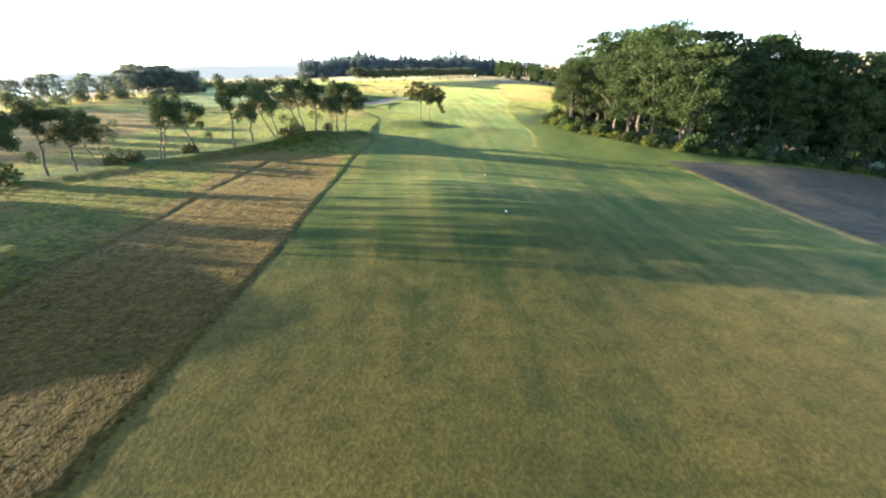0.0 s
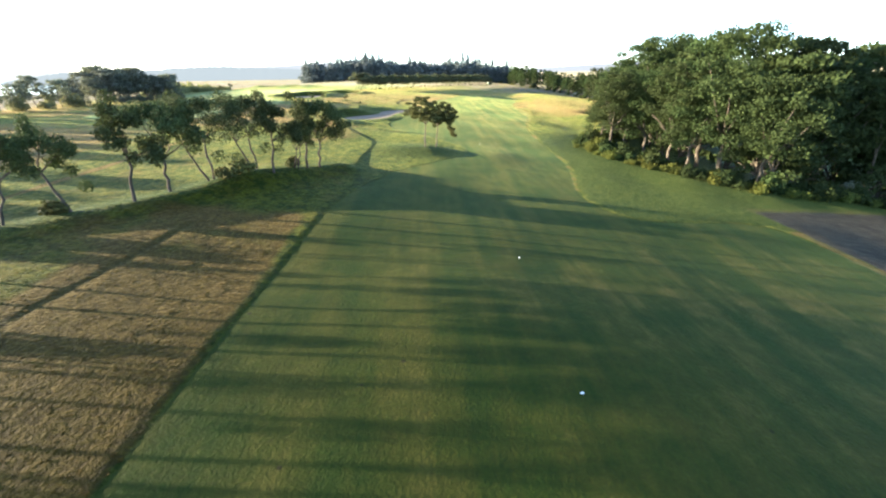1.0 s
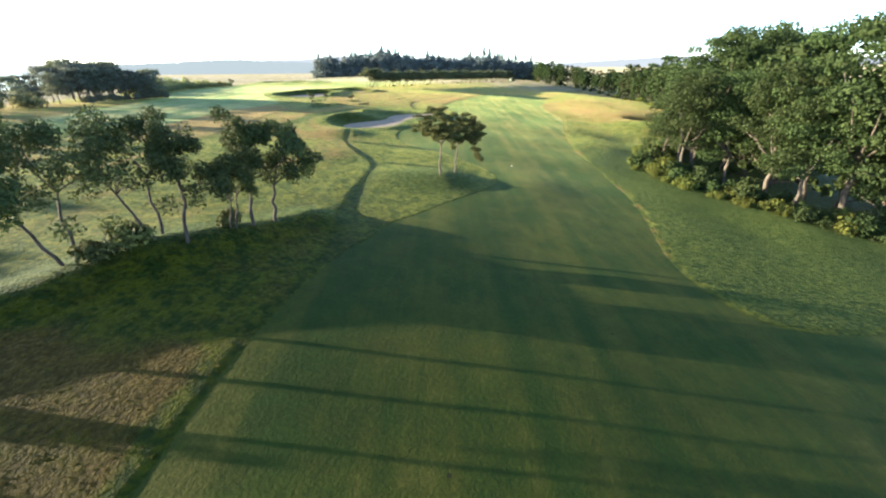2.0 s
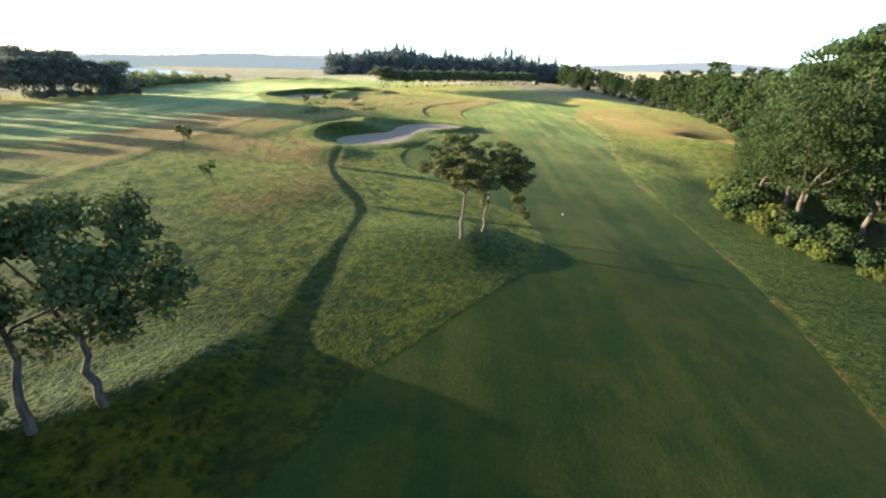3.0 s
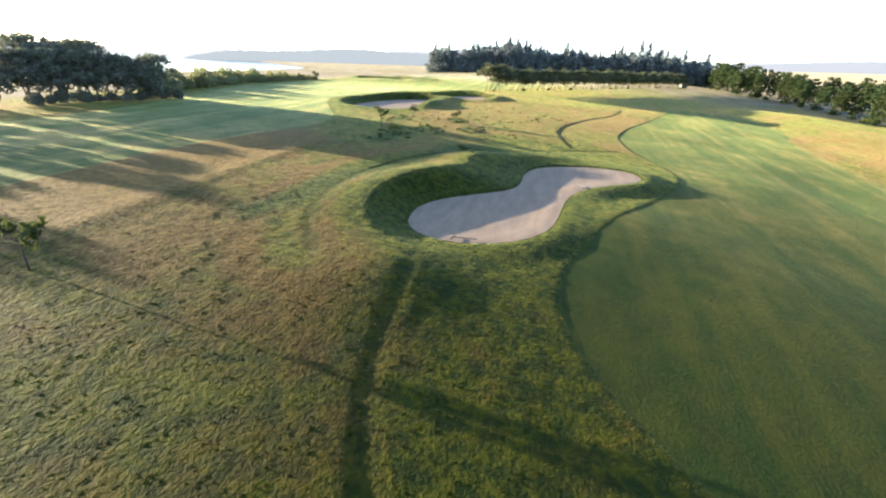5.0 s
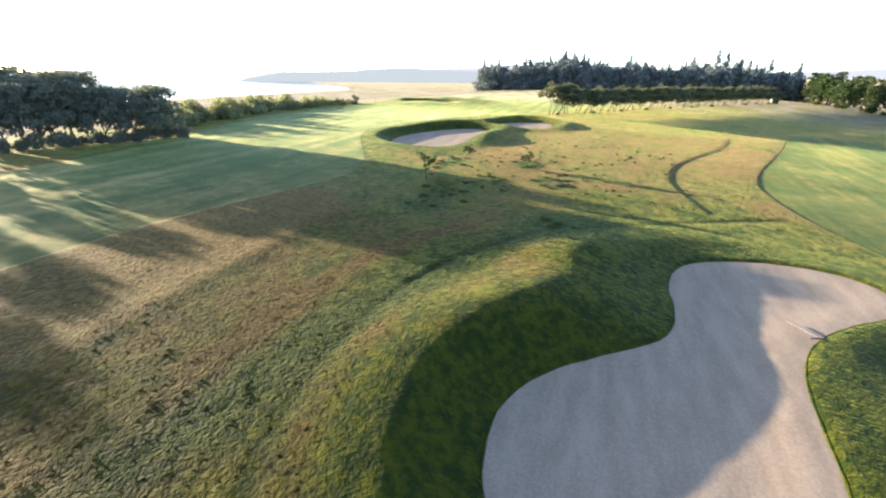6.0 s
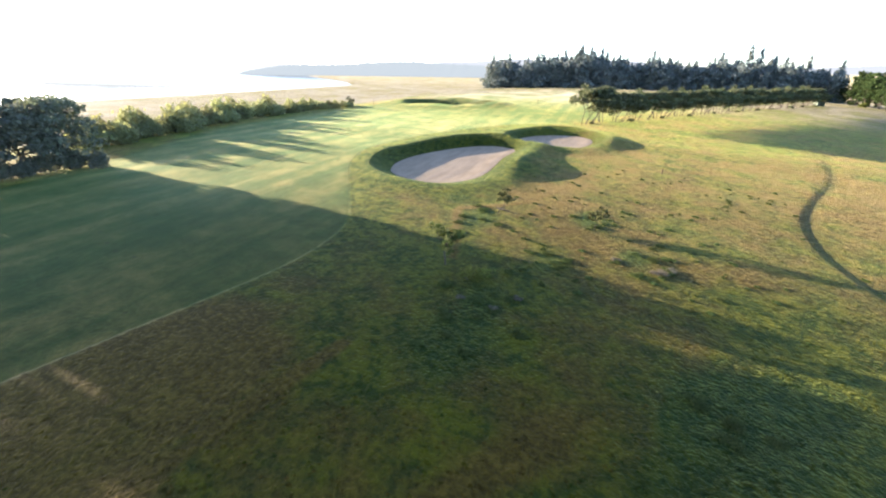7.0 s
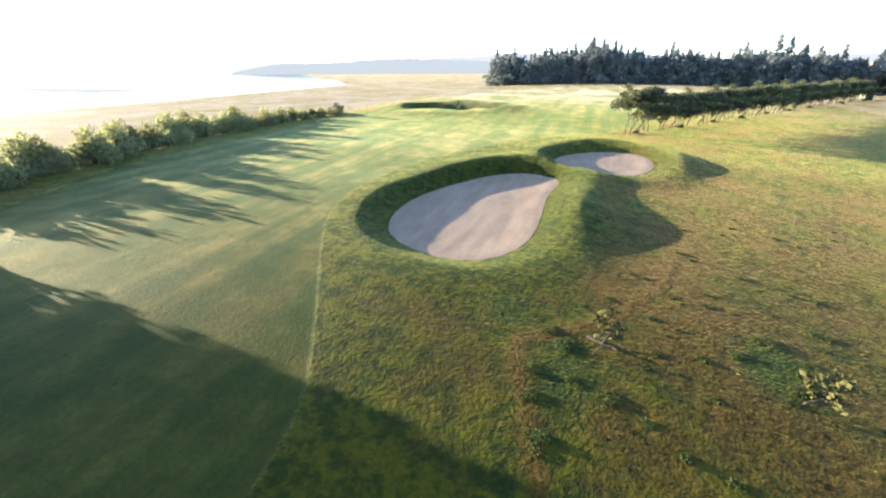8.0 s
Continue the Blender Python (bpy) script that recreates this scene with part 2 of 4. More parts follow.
GREEN = rounded([(-42.5, 100), (-42.3, 122), (-41.5, 131), (-39.4, 138.6), (-37.8, 145), (-38, 151.5), (-41, 156.5), (-44, 161), (-48.5, 168), (-50.5, 176), (-49, 188), (-43, 202), (-36, 212), (-29, 216), (-22, 232), (-6, 262), (16, 296), (20, 330), (-70, 330), (-80, 232), (-82, 200), (-80, 176), (-72, 160), (-66, 140), (-64, 100)])
SAND_1 = rounded([(-16.1, 120.5), (-16.2, 123.4), (-14.7, 126), (-12.1, 128.2), (-9.6, 130.2), (-8.9, 133), (-9.1, 136.6), (-7.7, 140.2), (-3.8, 141.9), (-0.3, 142.1), (2.1, 141), (2.9, 138.6), (1.8, 136.4), (-1, 134.6), (-3.3, 132.3), (-4.6, 129.6), (-5.1, 126.7), (-5.5, 123.1), (-6.2, 120.7), (-7.6, 118.8), (-9.4, 117.7), (-11, 117.2), (-12.6, 117.2), (-14.1, 117.7), (-15.3, 118.7)], times=1)
SAND_2 = rounded([(-44.4, 170.1), (-45.4, 173.5), (-45.2, 178), (-43.4, 183), (-40.5, 188), (-37, 190.2), (-33.6, 188.9), (-32.9, 186.6), (-33.7, 181.5), (-33.4, 176.6), (-33.3, 172), (-33.8, 169), (-35, 166.9), (-36.9, 165.8), (-39, 165.9), (-41.6, 166.9), (-43.4, 168.5)], times=1)
SAND_3 = rounded([(-35.1, 196), (-34.6, 200.6), (-31.1, 204.4), (-26.7, 206), (-23.6, 203), (-23, 198), (-24.6, 192.6), (-28.2, 190.6), (-31.8, 191.4)], times=1)
SAND_4 = rounded([(-72, 238), (-74, 244), (-68, 251), (-58, 250), (-52, 245), (-58, 239), (-66, 236)], times=1)
# outline, level of the sand, width of the grass face, rise of the lip to the west, north, east and south, spread
BUNKERS = [(SAND_1, 3.2, 3.0, (1.15, 0.18, 0.0, 0.0), 3.2), (SAND_2, 5.2, 2.4, (0.25, 0.6, 0.85, 0.2), 2.8), (SAND_3, 5.2, 2.2, (0.2, 0.6, 0.6, 0.3), 2.8), (SAND_4, 5.6, 2.5, (1.2, 1.2, 1.0, 0.8), 5.0)]
TRACK = rounded([(-5.2, 66), (-6, 74), (-6.1, 81), (-5.6, 88), (-5.7, 91.5), (-7, 95), (-9.5, 99), (-11.8, 103.5), (-12.8, 108), (-13.3, 112.5)], False)
RING = rounded([(-18.6, 112.3), (-20.7, 115), (-22.4, 118.4), (-23, 123), (-22.7, 128.8), (-21, 134.2), (-15.4, 141.2), (-4.5, 149.4), (2, 153)], False)
RINGED = RING + [(0, 125), (-10, 111)]
TRACK_2 = rounded([(-3.6, 152), (-4.7, 156.5), (-5.5, 162.7), (-4.4, 170.3), (-0.3, 179.4), (6, 192), (9.3, 205)], False)
EDGE_A = [(-11.2, 5), (-10.4, 15.6), (-9.1, 29), (-8.4, 43), (-7.5, 56), (-6, 66)]
EDGE_B = [(-21.5, 5), (-19.4, 28.7), (-18.5, 40), (-16.8, 52)]
EDGE_C = [(-33.5, 40), (-32.6, 100), (-32, 117), (-32.6, 125), (-32.6, 133), (-31, 140)]
CORNER = [(-29.5, 150), (-30.9, 154.7), (-32.2, 158.8), (-30.2, 160.4), (-27.7, 162.4), (-25.6, 166.4), (-24.1, 171.6)]
LUSH = [(-25.5, 116), (-23.5, 126), (-20, 134), (-16, 141), (-12.6, 145)]
FIELD = [(43.5, 68.5), (60, 73), (84, 78), (110, 78), (160, 60), (150, -20), (47, -20), (45.3, 40), (44.5, 50)]
WOOD = [(150, 50), (112, 80), (100, 81), (87, 79.5), (72, 81.5), (54, 79), (46, 85), (41, 91), (37, 97), (35, 104), (40, 114), (52, 125), (67, 141), (76, 164), (85, 190), (92, 230), (97, 268), (88, 305), (72, 340), (63, 372), (300, 372), (300, 50)]
BANK = [(-40.5, 20), (-38, 29), (-35.2, 37.2), (-30.5, 44.3), (-23.2, 53.2), (-17.4, 60.3), (-12.4, 66.6), (-8.8, 71.5)]


def base(x, y):
    u = np.clip(x, -110, 125) / 100
    v = np.clip(y, -40, 345) / 100
    z = -0.797 + 2.915 * v - 0.175 * v * v - 11.94 * u + 2.744 * u * v - 4.123 * u * u
    z = z + (5.3 - z) * step(108, 182, -x)
    z = z + (5.0 - z) * step(352, 520, y) * step(-40, 60, -x) + (1.0 - z) * step(380, 450, y) * step(-60, 40, x)
    # the lake's bed, with its near shore along the pale field and its far shore running off to the north-west
    z = z + (2.6 - z) * step(186, 194, -x) * step(-4, 10, (-x - 190) - (y - 400) * 0.9) * step(40, 90, y)
    for cx, cy, rise, wide in ((-3.5, 115, -0.2, 7), (3.5, 121, 0.2, 9), (12, 146, 0.25, 9), (29, 133, 0.2, 9), (8, 34, 1.0, 12), (-16, 64, 0.9, 6), (45, 172, 0.4, 13), (54, 160, 0.3, 14), (-9, 46, -0.3, 6), (-1.5, 126, 0.3, 7), (-5, 117, 0.12, 5), (4.5, 139.5, 0.2, 5), (-14, 137, 0.7, 4.5), (-14.5, 111.5, 0.5, 4.2)):
        z = z + rise * np.exp(-((x - cx) ** 2 + (y - cy) ** 2) / wide**2)
    z = z + 0.045 * np.clip(x - 4, 0, 34) * step(2, 26, x) * step(44, 16, y)
    z = z + 0.008 * np.clip(x + 5, 0, 15) * step(96, 108, y) * step(152, 138, y) * step(42, 24, x)
    # the swell beside the fairway's start, whose far slope lies in shade
    z = z + 1.15 * np.exp(-(((x + 25.5) / 6.2) ** 2) - ((y - 19.8) / 7.5) ** 2)
    # the bank before the wood, with a shaded hollow at its foot
    z = z + 2.2 * step(41, 60, x) * step(128, 150, y) * step(262, 225, y) - 1.5 * np.exp(-(((x - 59.5) / 4.5) ** 2) - ((y - 158.5) / 3.2) ** 2)
    # the knoll under the pair of trees, steep on its east side
    east = np.where(x > 2.4, 3.4, 7.0)
    z = z + 0.66 * np.exp(-(((x - 2.4) / east) ** 2) - ((y - 87.4) / 3.8) ** 2) + 0.22 * np.exp(-(((x - 13) / 4.5) ** 2) - ((y - 87) / 6) ** 2)
    return z


def zones(x, y):
    """What grows where: distances to the edges of the mown turf, tracks and bare field, and how dry or lush the grass is."""
    fair = np.maximum(side(FAIRWAY, x, y), side(GREEN, x, y))
    # EDGE_A and EDGE_B add thin dark lines for the shade under longer grass
    tracks_and_edges = np.maximum.reduce([(0.95 - 0.35 * step(70, 84, y) - 0.48 * step(86, 110, y)) - along(TRACK, x, y), 0.15 - along(RING, x, y), 0.35 - along(TRACK_2, x, y), 0.0 - along(EDGE_A, x, y), 0.02 - along(EDGE_B, x, y)])
    bare = side(FIELD, x, y)
    sand = np.maximum.reduce([side(b[0], x, y, 14.0) for b in BUNKERS])
    dry = 0.24 + 0.2 * step(-12, -18, x) * step(96, 108, y) + 0.7 * step(-38, -42, x) * step(100, 80, y)
    strip = step(-40, -36, x) * step(-8, -10, x) * step(58, 53, y)
    dry = np.maximum(dry, 0.9 * strip * step(-21, -18.5, x) + 0.45 * strip)
    dry = np.maximum(dry, 0.85 * step(-43, -41, x) * step(-31.5, -33.5, x) * step(90, 100, y) * step(146, 138, y))
    dry = np.maximum(dry, (0.64 - 0.18 * step(194, 208, y)) * step(-33, -28, x) * step(148, 156, y))
    dry = np.maximum(dry, 0.80 * np.exp(-(((x - 46) / 14) ** 2 + ((y - 172) / 18) ** 2)))
    dry = np.maximum(dry, 0.65 * step(300, 340, y))
    dry = np.maximum(dry, 0.72 * step(-86, -92, x))
    dry = dry + 0.4 * np.exp(-(((x + 13) / 5) ** 2 + ((y - 94) / 10) ** 2)) + 0.3 * np.exp(-(((x + 26) / 4) ** 2 + ((y - 112) / 8) ** 2))
    dry = dry - 0.28 * step(-7.5, -2, sand)
    # greener, darker turf round the pair of trees, here and in lush
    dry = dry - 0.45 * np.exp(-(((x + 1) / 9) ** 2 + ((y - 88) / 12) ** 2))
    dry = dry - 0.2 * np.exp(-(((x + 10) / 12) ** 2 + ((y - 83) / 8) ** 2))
    dry = dry - 0.35 * step(12, 16, x) * step(130, 108, y) * step(-0.2, -0.4, fair)
    dry = dry + 0.12 * step(12, 16, x) * step(-0.4, -0.2, fair)
    dry = dry - 0.06 * step(-28, -30, x) * step(136, 144, y) * step(-60, -42, x)
    dry = dry - 0.08 * step(-17, -23, x) * step(130, 139, y) * step(154, 147, y) * step(-60, -42, x)
    mown_dry = 0.72 * step(38, 14, y) + 0.05 * step(150, 60, y) * step(30, 15, y) + 0.30 * np.exp(-((y - 43) / 9.0) ** 2) * step(-9, 8, x) + 0.22 * step(112, 135, y) + 0.2 * step(205, 260, y)
    dry = np.maximum(dry, 0.95 * step(0.55, 0.2, np.minimum(along(CORNER, x, y), along(EDGE_C, x, y))))
    dry = np.maximum(dry, step(-1.6, -1.0, bare) * step(0.1, -0.1, bare))
    dry = np.where((fair < 0.0) & (fair > -0.28) & (x > 12) & (y > 62) & (y < 165), 0.75, dry)
    dry = np.where(fair > 0, np.maximum(mown_dry, 0.03 + 0.16 * step(66, 50, y)), dry)
    dry = np.where((bare > -1.3) & (x < 80), 0.95, dry)
    dry = np.where((fair > 0) & ((x < -30) | (y > 214)) & (x < 0.55 * (y - 205)), 0.22 + 0.06 * step(150, 175, y) - 0.06 * step(195, 240, y), dry)
    ringside = side(RINGED, x, y, 14.0)
    band = step(102, 112, y) * step(143, 135, y) * step(-15, -18, x)
    dry = dry + band * (0.6 * np.exp(-((ringside + 3.8) / 0.9) ** 2) - 0.12 * np.exp(-((ringside + 1.4) / 1.2) ** 2) + 0.22 * step(-5.0, -6.5, ringside) + 0.3 * np.exp(-((ringside - 1.0) / 0.7) ** 2))
    lush = 0.75 * np.exp(-((along(LUSH, x, y) / 2.4) ** 2)) + 0.5 * step(-5.5, -1.5, sand)
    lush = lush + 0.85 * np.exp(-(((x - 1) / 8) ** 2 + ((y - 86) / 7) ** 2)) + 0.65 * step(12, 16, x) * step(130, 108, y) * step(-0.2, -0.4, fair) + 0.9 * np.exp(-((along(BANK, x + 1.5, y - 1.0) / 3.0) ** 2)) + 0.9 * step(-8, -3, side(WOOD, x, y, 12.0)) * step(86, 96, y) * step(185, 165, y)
    for px, py, wide in ((-30, 157, 2.0), (-21.8, 161, 2.2), (-26.7, 141.5, 2.6), (-16.1, 142, 2.4), (-18.5, 155.3, 1.8), (-26.5, 146, 1.6), (-24, 152, 1.5), (-33, 161, 1.3)):
        lush = lush + 0.8 * np.exp(-((x - px) ** 2 + ((y - py) / 1.3) ** 2) / wide**2)
    lush = np.where((fair < 0.05) & (fair > -0.5) & (x > 12), 0.0, lush)
    # far fields, drawn paler and with less sheen
    stubble = np.maximum(step(-84, -92, x), step(235, 310, y))
    tufted = step(-49, -45, x) * step(17, 14, x) * step(4, 9, y) * step(203, 197, y)
    # the last mask adds sheen on the green, standing in for haze
    return {"blades": 1.0 - tufted, "fair": fair, "dry": np.clip(dry, 0, 1), "lush": np.clip(lush, 0, 1), "path": tracks_and_edges, "bare": bare, "stubble": stubble, "dewy": step(0.0, 0.4, fair) * step(-29, -34, x) * step(232, 198, y)}


def tussock(x, y):
    """How hummocky the long grass is: most on the slopes round the large bunker, least on the pale strip beside the green."""
    lumpy = np.exp(-(((x + 22) / 6) ** 2) - ((y - 112) / 9) ** 2) + np.exp(-((along(LUSH, x, y) / 3.0) ** 2))
    return (0.8 + 1.0 * lumpy) * (1 - 0.6 * step(-30, -33, x) * step(90, 100, y)) * (1 - 0.4 * step(150, 158, y))


def land(x, y, z_of=None):
    """Height of the ground."""
    x, y = np.asarray(x, float), np.asarray(y, float)
    z = base(x, y)
    q = z_of or zones(x, y)
    long_grass = step(0.15, np.where(x > 12, -1.5, -0.25), q["fair"]) * step(0.3, -0.5, q["path"])
    short = step(-6.5, -4.5, x) * step(64, 70, y) * step(112, 104, y)
    z = z + long_grass * (1 - 0.65 * short) * (0.045 + tussock(x, y) * (0.008 * soft_noise(x, y, 1.9, 3) + 0.010 * soft_noise(x, y, 1.05, 4))) * step(-3, 0, -q["bare"])
    z = z + 0.06 * soft_noise(x, y, 17.0, 5) - 0.042 * step(-0.5, 0.4, q["path"])
    z = z + 0.025 * step(0.5, 0.1, along(CORNER, x, y)) * step(150, 152, y)
    z = z + (0.22 + 0.5 * step(44, 58, y)) * np.exp(-((along(BANK, x, y) / 2.0) ** 2))
    z = z + 0.10 * np.exp(-(((x + 32.3) / 1.2) ** 2)) * step(60, 90, y) * step(140, 132, y)
    for outline, level, wide, (west, north, east, south), spread in BUNKERS:
        d = -side(outline, x, y, 26.0)
        wide = wide + 2.6 * np.exp(-(((x + 15) / 4.5) ** 2) - ((y - 135.5) / 6) ** 2)
        cx, cy = np.mean(outline, axis=0)
        n = np.hypot(x - cx, y - cy) + 1e-6
        nx, ny = (x - cx) / n, (y - cy) / n
        rise = west * np.clip(-nx, 0, 1) ** 5 + east * np.clip(nx, 0, 1) ** 3 + north * np.clip(ny, 0, 1) ** 3 + south * np.clip(-ny, 0, 1) ** 3
        z = z + rise * np.exp(-(np.clip(d - wide, 0, None) / spread) ** 2)
        face = step(0, 1, d / wide) * 0.75 + 0.25 * np.clip(d / wide, 0, 1)
        z = np.where(d > 0, np.where(d < wide, level + 0.10 + np.minimum(0.9 * d, 0.13) + (z - level - 0.23) * face, z), level + 0.10 + np.maximum(0.9 * d, -0.5))
    return z


def spread_lines(fine, first, last, near, far, growth=1.07):
    """Grid lines: even between first and last, then ever wider out to near and far."""
    mid = list(np.arange(first, last + 1e-6, fine))
    up, w = [], fine
    while (up or mid)[-1] < far:
        w *= growth
        up.append((up or mid)[-1] + w)
    down, w = [], fine
    while (down or [mid[0]])[-1] > near:
        w *= growth
        down.append((down or [mid[0]])[-1] - w)
    return np.array(down[::-1] + mid + up)


def mesh_object(name, verts, faces, material, smooth=True, attributes=None):
    me = bpy.data.meshes.new(name)
    verts, faces = np.asarray(verts, np.float32), np.asarray(faces, np.int32)
    me.vertices.add(len(verts))
    me.vertices.foreach_set("co", verts.ravel())
    n, k = faces.shape
    me.loops.add(n * k)
    me.loops.foreach_set("vertex_index", faces.ravel())
    me.polygons.add(n)
    me.polygons.foreach_set("loop_start", np.arange(n, dtype=np.int32) * k)
    me.polygons.foreach_set("use_smooth", np.full(n, smooth))
    me.update(calc_edges=True)
    me.materials.append(material)
    for key, values in (attributes or {}).items():
        me.attributes.new(key, "FLOAT", "POINT").data.foreach_set("value", np.asarray(values, np.float32))
    return new(name, me)


def sheet(name, xs, ys, height, material, keep=None, attributes=None):
    """A sheet over grid lines."""
    gx, gy = np.meshgrid(xs, ys)
    x, y = gx.ravel(), gy.ravel()
    w = len(xs)
    i = np.arange(len(x)).reshape(gx.shape)
    quads = np.stack([i[:-1, :-1], i[:-1, 1:], i[1:, 1:], i[1:, :-1]], -1).reshape(-1, 4)
    q = attributes(x, y) if attributes else None
    z = height(x, y, q) if q is not None else height(x, y)
    verts = np.stack([x, y, z], 1)
    if keep is not None:
        ok = keep(x, y)
        quads = quads[ok[quads].all(1)]
        used = np.unique(quads)
        renumber = np.full(len(x), -1)
        renumber[used] = np.arange(len(used))
        quads, verts = renumber[quads], verts[used]
    return mesh_object(name, verts, quads, material, True, q)


ground_x = spread_lines(0.28, -46, 16, -5000, 5000)
ground_y = spread_lines(0.33, 8, 172, -3000, 5000, 1.06)
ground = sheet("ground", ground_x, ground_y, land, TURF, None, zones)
tagged(ground, "rolling golf links with mown fairway and dry rough grass", "ground", "", "structure")


def ground_at(x, y):
    return float(land(np.array([x]), np.array([y]))[0])


# ---- sand of the bunkers ----
for number, (outline, level, *_rest) in enumerate(BUNKERS):
    o = np.array(outline)
    xs, ys = np.arange(o[:, 0].min() - 1, o[:, 0].max() + 1, 0.3), np.arange(o[:, 1].min() - 1, o[:, 1].max() + 1, 0.3)

    def sand_height(x, y, outline=outline, level=level):
        return level + 0.006 * soft_noise(x, y, 1.5, 8) + 0.10 * step(-2.5, -0.4, -side(outline, x, y))

    bunker = tagged(new("bunker"), ("large kidney-shaped golf bunker with pale raked sand and grassy lip", "oval golf bunker with pale sand set in a grass mound", "small round golf bunker with pale sand in a grass mound", "low distant golf bunker with sand")[number], "sand bunker", "golf bunkers", "thing")
    ob = sheet("sand", xs, ys, sand_height, SAND, lambda x, y, outline=outline: side(outline, x, y) > -0.45)
    ob.parent = bunker
    # the turf edge, a ragged bead along the sand
    loop = np.array(rounded(outline, True, 1))
    n, turn = len(loop), np.arange(5) * 2 * np.pi / 5
    out = loop - np.roll(loop, 1, axis=0)
    out = np.stack([out[:, 1], -out[:, 0]], 1) / np.linalg.norm(out, axis=1)[:, None]
    r = 0.045 + 0.02 * np.sin(np.arange(n) * 2.3)
    v = np.stack([loop[:, None, 0] + out[:, None, 0] * np.cos(turn) * r[:, None], loop[:, None, 1] + out[:, None, 1] * np.cos(turn) * r[:, None], level + 0.11 + np.sin(turn) * r[:, None]], -1).reshape(-1, 3)
    i = np.arange(n * 5).reshape(n, 5)
    q = np.stack([i, np.roll(i, -1, 1), np.roll(np.roll(i, -1, 1), -1, 0), np.roll(i, -1, 0)], -1).reshape(-1, 4)
    edge = mesh_object("lip", v, q, TURF, True, {"blades": np.ones(len(v)), "fair": np.full(len(v), -2.0), "dry": np.full(len(v), 0.3), "lush": np.full(len(v), 0.5), "path": np.full(len(v), -2.0), "bare": np.full(len(v), -2.0), "stubble": np.zeros(len(v))})
    edge.parent = bunker
    tagged(edge, "grassy turf lip")


# ---- lake and far distance ----
WATER = Nodes("lake_water")
WATER.bump(WATER.noise(0.6, 3, stretch=(1, 0.4, 1)), 0.05, 0.05)
lake = sheet("water", np.linspace(-2600, -182, 40), np.linspace(30, 2600, 40), lambda x, y: np.full(x.shape, 4.5), WATER.done((0.03, 0.035, 0.04), 0.12, 0.5))
tagged(lake, "calm lake shining white under low sun", "lake", "", "structure")


# ---- growing things ----
def part(name, data, material, parent, label=""):
    """One mesh of (verts, faces) under a thing."""
    ob = mesh_object(name, data[0], data[1], material, name in ("trunk", "limb", "post", "head", "handle", "tooth"))
    ob.parent = parent
    return tagged(ob, label)


def thing(name, label, category, group=""):
    return tagged(new(name), label, category, group, "thing")


def tube(points, radii, sides=7):
    p = np.array(points, float)
    n = len(p)
    way = np.gradient(p, axis=0)
    way /= np.linalg.norm(way, axis=1)[:, None]
    ref = np.where(np.abs(way[:, 2:3]) > 0.9, [[1.0, 0, 0]], [[0, 0, 1.0]])
    a = np.cross(way, ref)
    a /= np.linalg.norm(a, axis=1)[:, None]
    b = np.cross(way, a)
    th = np.arange(sides) * 2 * np.pi / sides
    ring = a[:, None] * np.cos(th)[None, :, None] + b[:, None] * np.sin(th)[None, :, None]
    v = (p[:, None] + ring * np.array(radii, float)[:, None, None]).reshape(-1, 3)
    i = np.arange(n * sides).reshape(n, sides)
    j = np.roll(i, -1, axis=1)
    f = np.stack([i[:-1], j[:-1], j[1:], i[1:]], -1).reshape(-1, 4)
    return v, f


def joined(pieces):
    vs, fs, n = [], [], 0
    for v, f in pieces:
        vs.append(v)
        fs.append(np.asarray(f) + n)
        n += len(v)
    return np.concatenate(vs), np.concatenate(fs)


def leaves(centres, normals, size, rng, longer=1.5, jitter=0.9):
    """A folded leafy sprig of two triangles at every centre."""
    n = len(centres)
    normals = normals + rng.normal(0, jitter, (n, 3))
    normals /= np.linalg.norm(normals, axis=1)[:, None]
    t = np.cross(normals, rng.normal(0, 1, (n, 3)))
    t /= np.linalg.norm(t, axis=1)[:, None] + 1e-9
    b = np.cross(normals, t)
    s = size * rng.uniform(0.6, 1.4, (n, 1))
    tip, root = centres + t * s * longer * 0.5, centres - t * s * longer * 0.5
    left, right = centres + b * s * 0.5 - normals * s * 0.18, centres - b * s * 0.5 - normals * s * 0.18
    v = np.stack([tip, left, root, right], 1).reshape(-1, 3)
    k = np.arange(n)[:, None] * 4
    f = np.concatenate([k + [0, 1, 2], k + [0, 2, 3]], 1).reshape(-1, 3)
    return v, f


def crown(lobes, count, size, rng, under=0.55, inner=0.25, longer=1.5, jitter=0.9):
    """Leafy sprigs over a set of lobes (centre, radii), with ragged outline and gaps."""
    weight = np.array([r[0] * r[1] + r[2] * r[1] for _, r in lobes])
    cs, ns = [], []
    for (c, r), m in zip(lobes, np.maximum(8, (count * weight / weight.sum()).astype(int))):
        d = rng.normal(0, 1, (m, 3))
        d /= np.linalg.norm(d, axis=1)[:, None]
        d = d[(d[:, 2] > -0.35) | (rng.uniform(0, 1, m) < under)]
        ragged = 1 + 0.16 * np.sin(d[:, 0] * 7 + c[0] * 3) * np.sin(d[:, 1] * 6 + c[1] * 5) + 0.10 * np.sin(d[:, 2] * 9 + c[2])
        depth = np.where(rng.uniform(0, 1, len(d)) < inner, rng.uniform(0.35, 0.9, len(d)), rng.uniform(0.72, 1.12, len(d)))
        cs.append(np.array(c) + d * np.array(r) * (ragged * depth)[:, None])
        ns.append(d / np.array(r))
    c, n = np.concatenate(cs), np.concatenate(ns)
    n /= np.linalg.norm(n, axis=1)[:, None]
    return leaves(c, n, size, rng, longer, jitter)


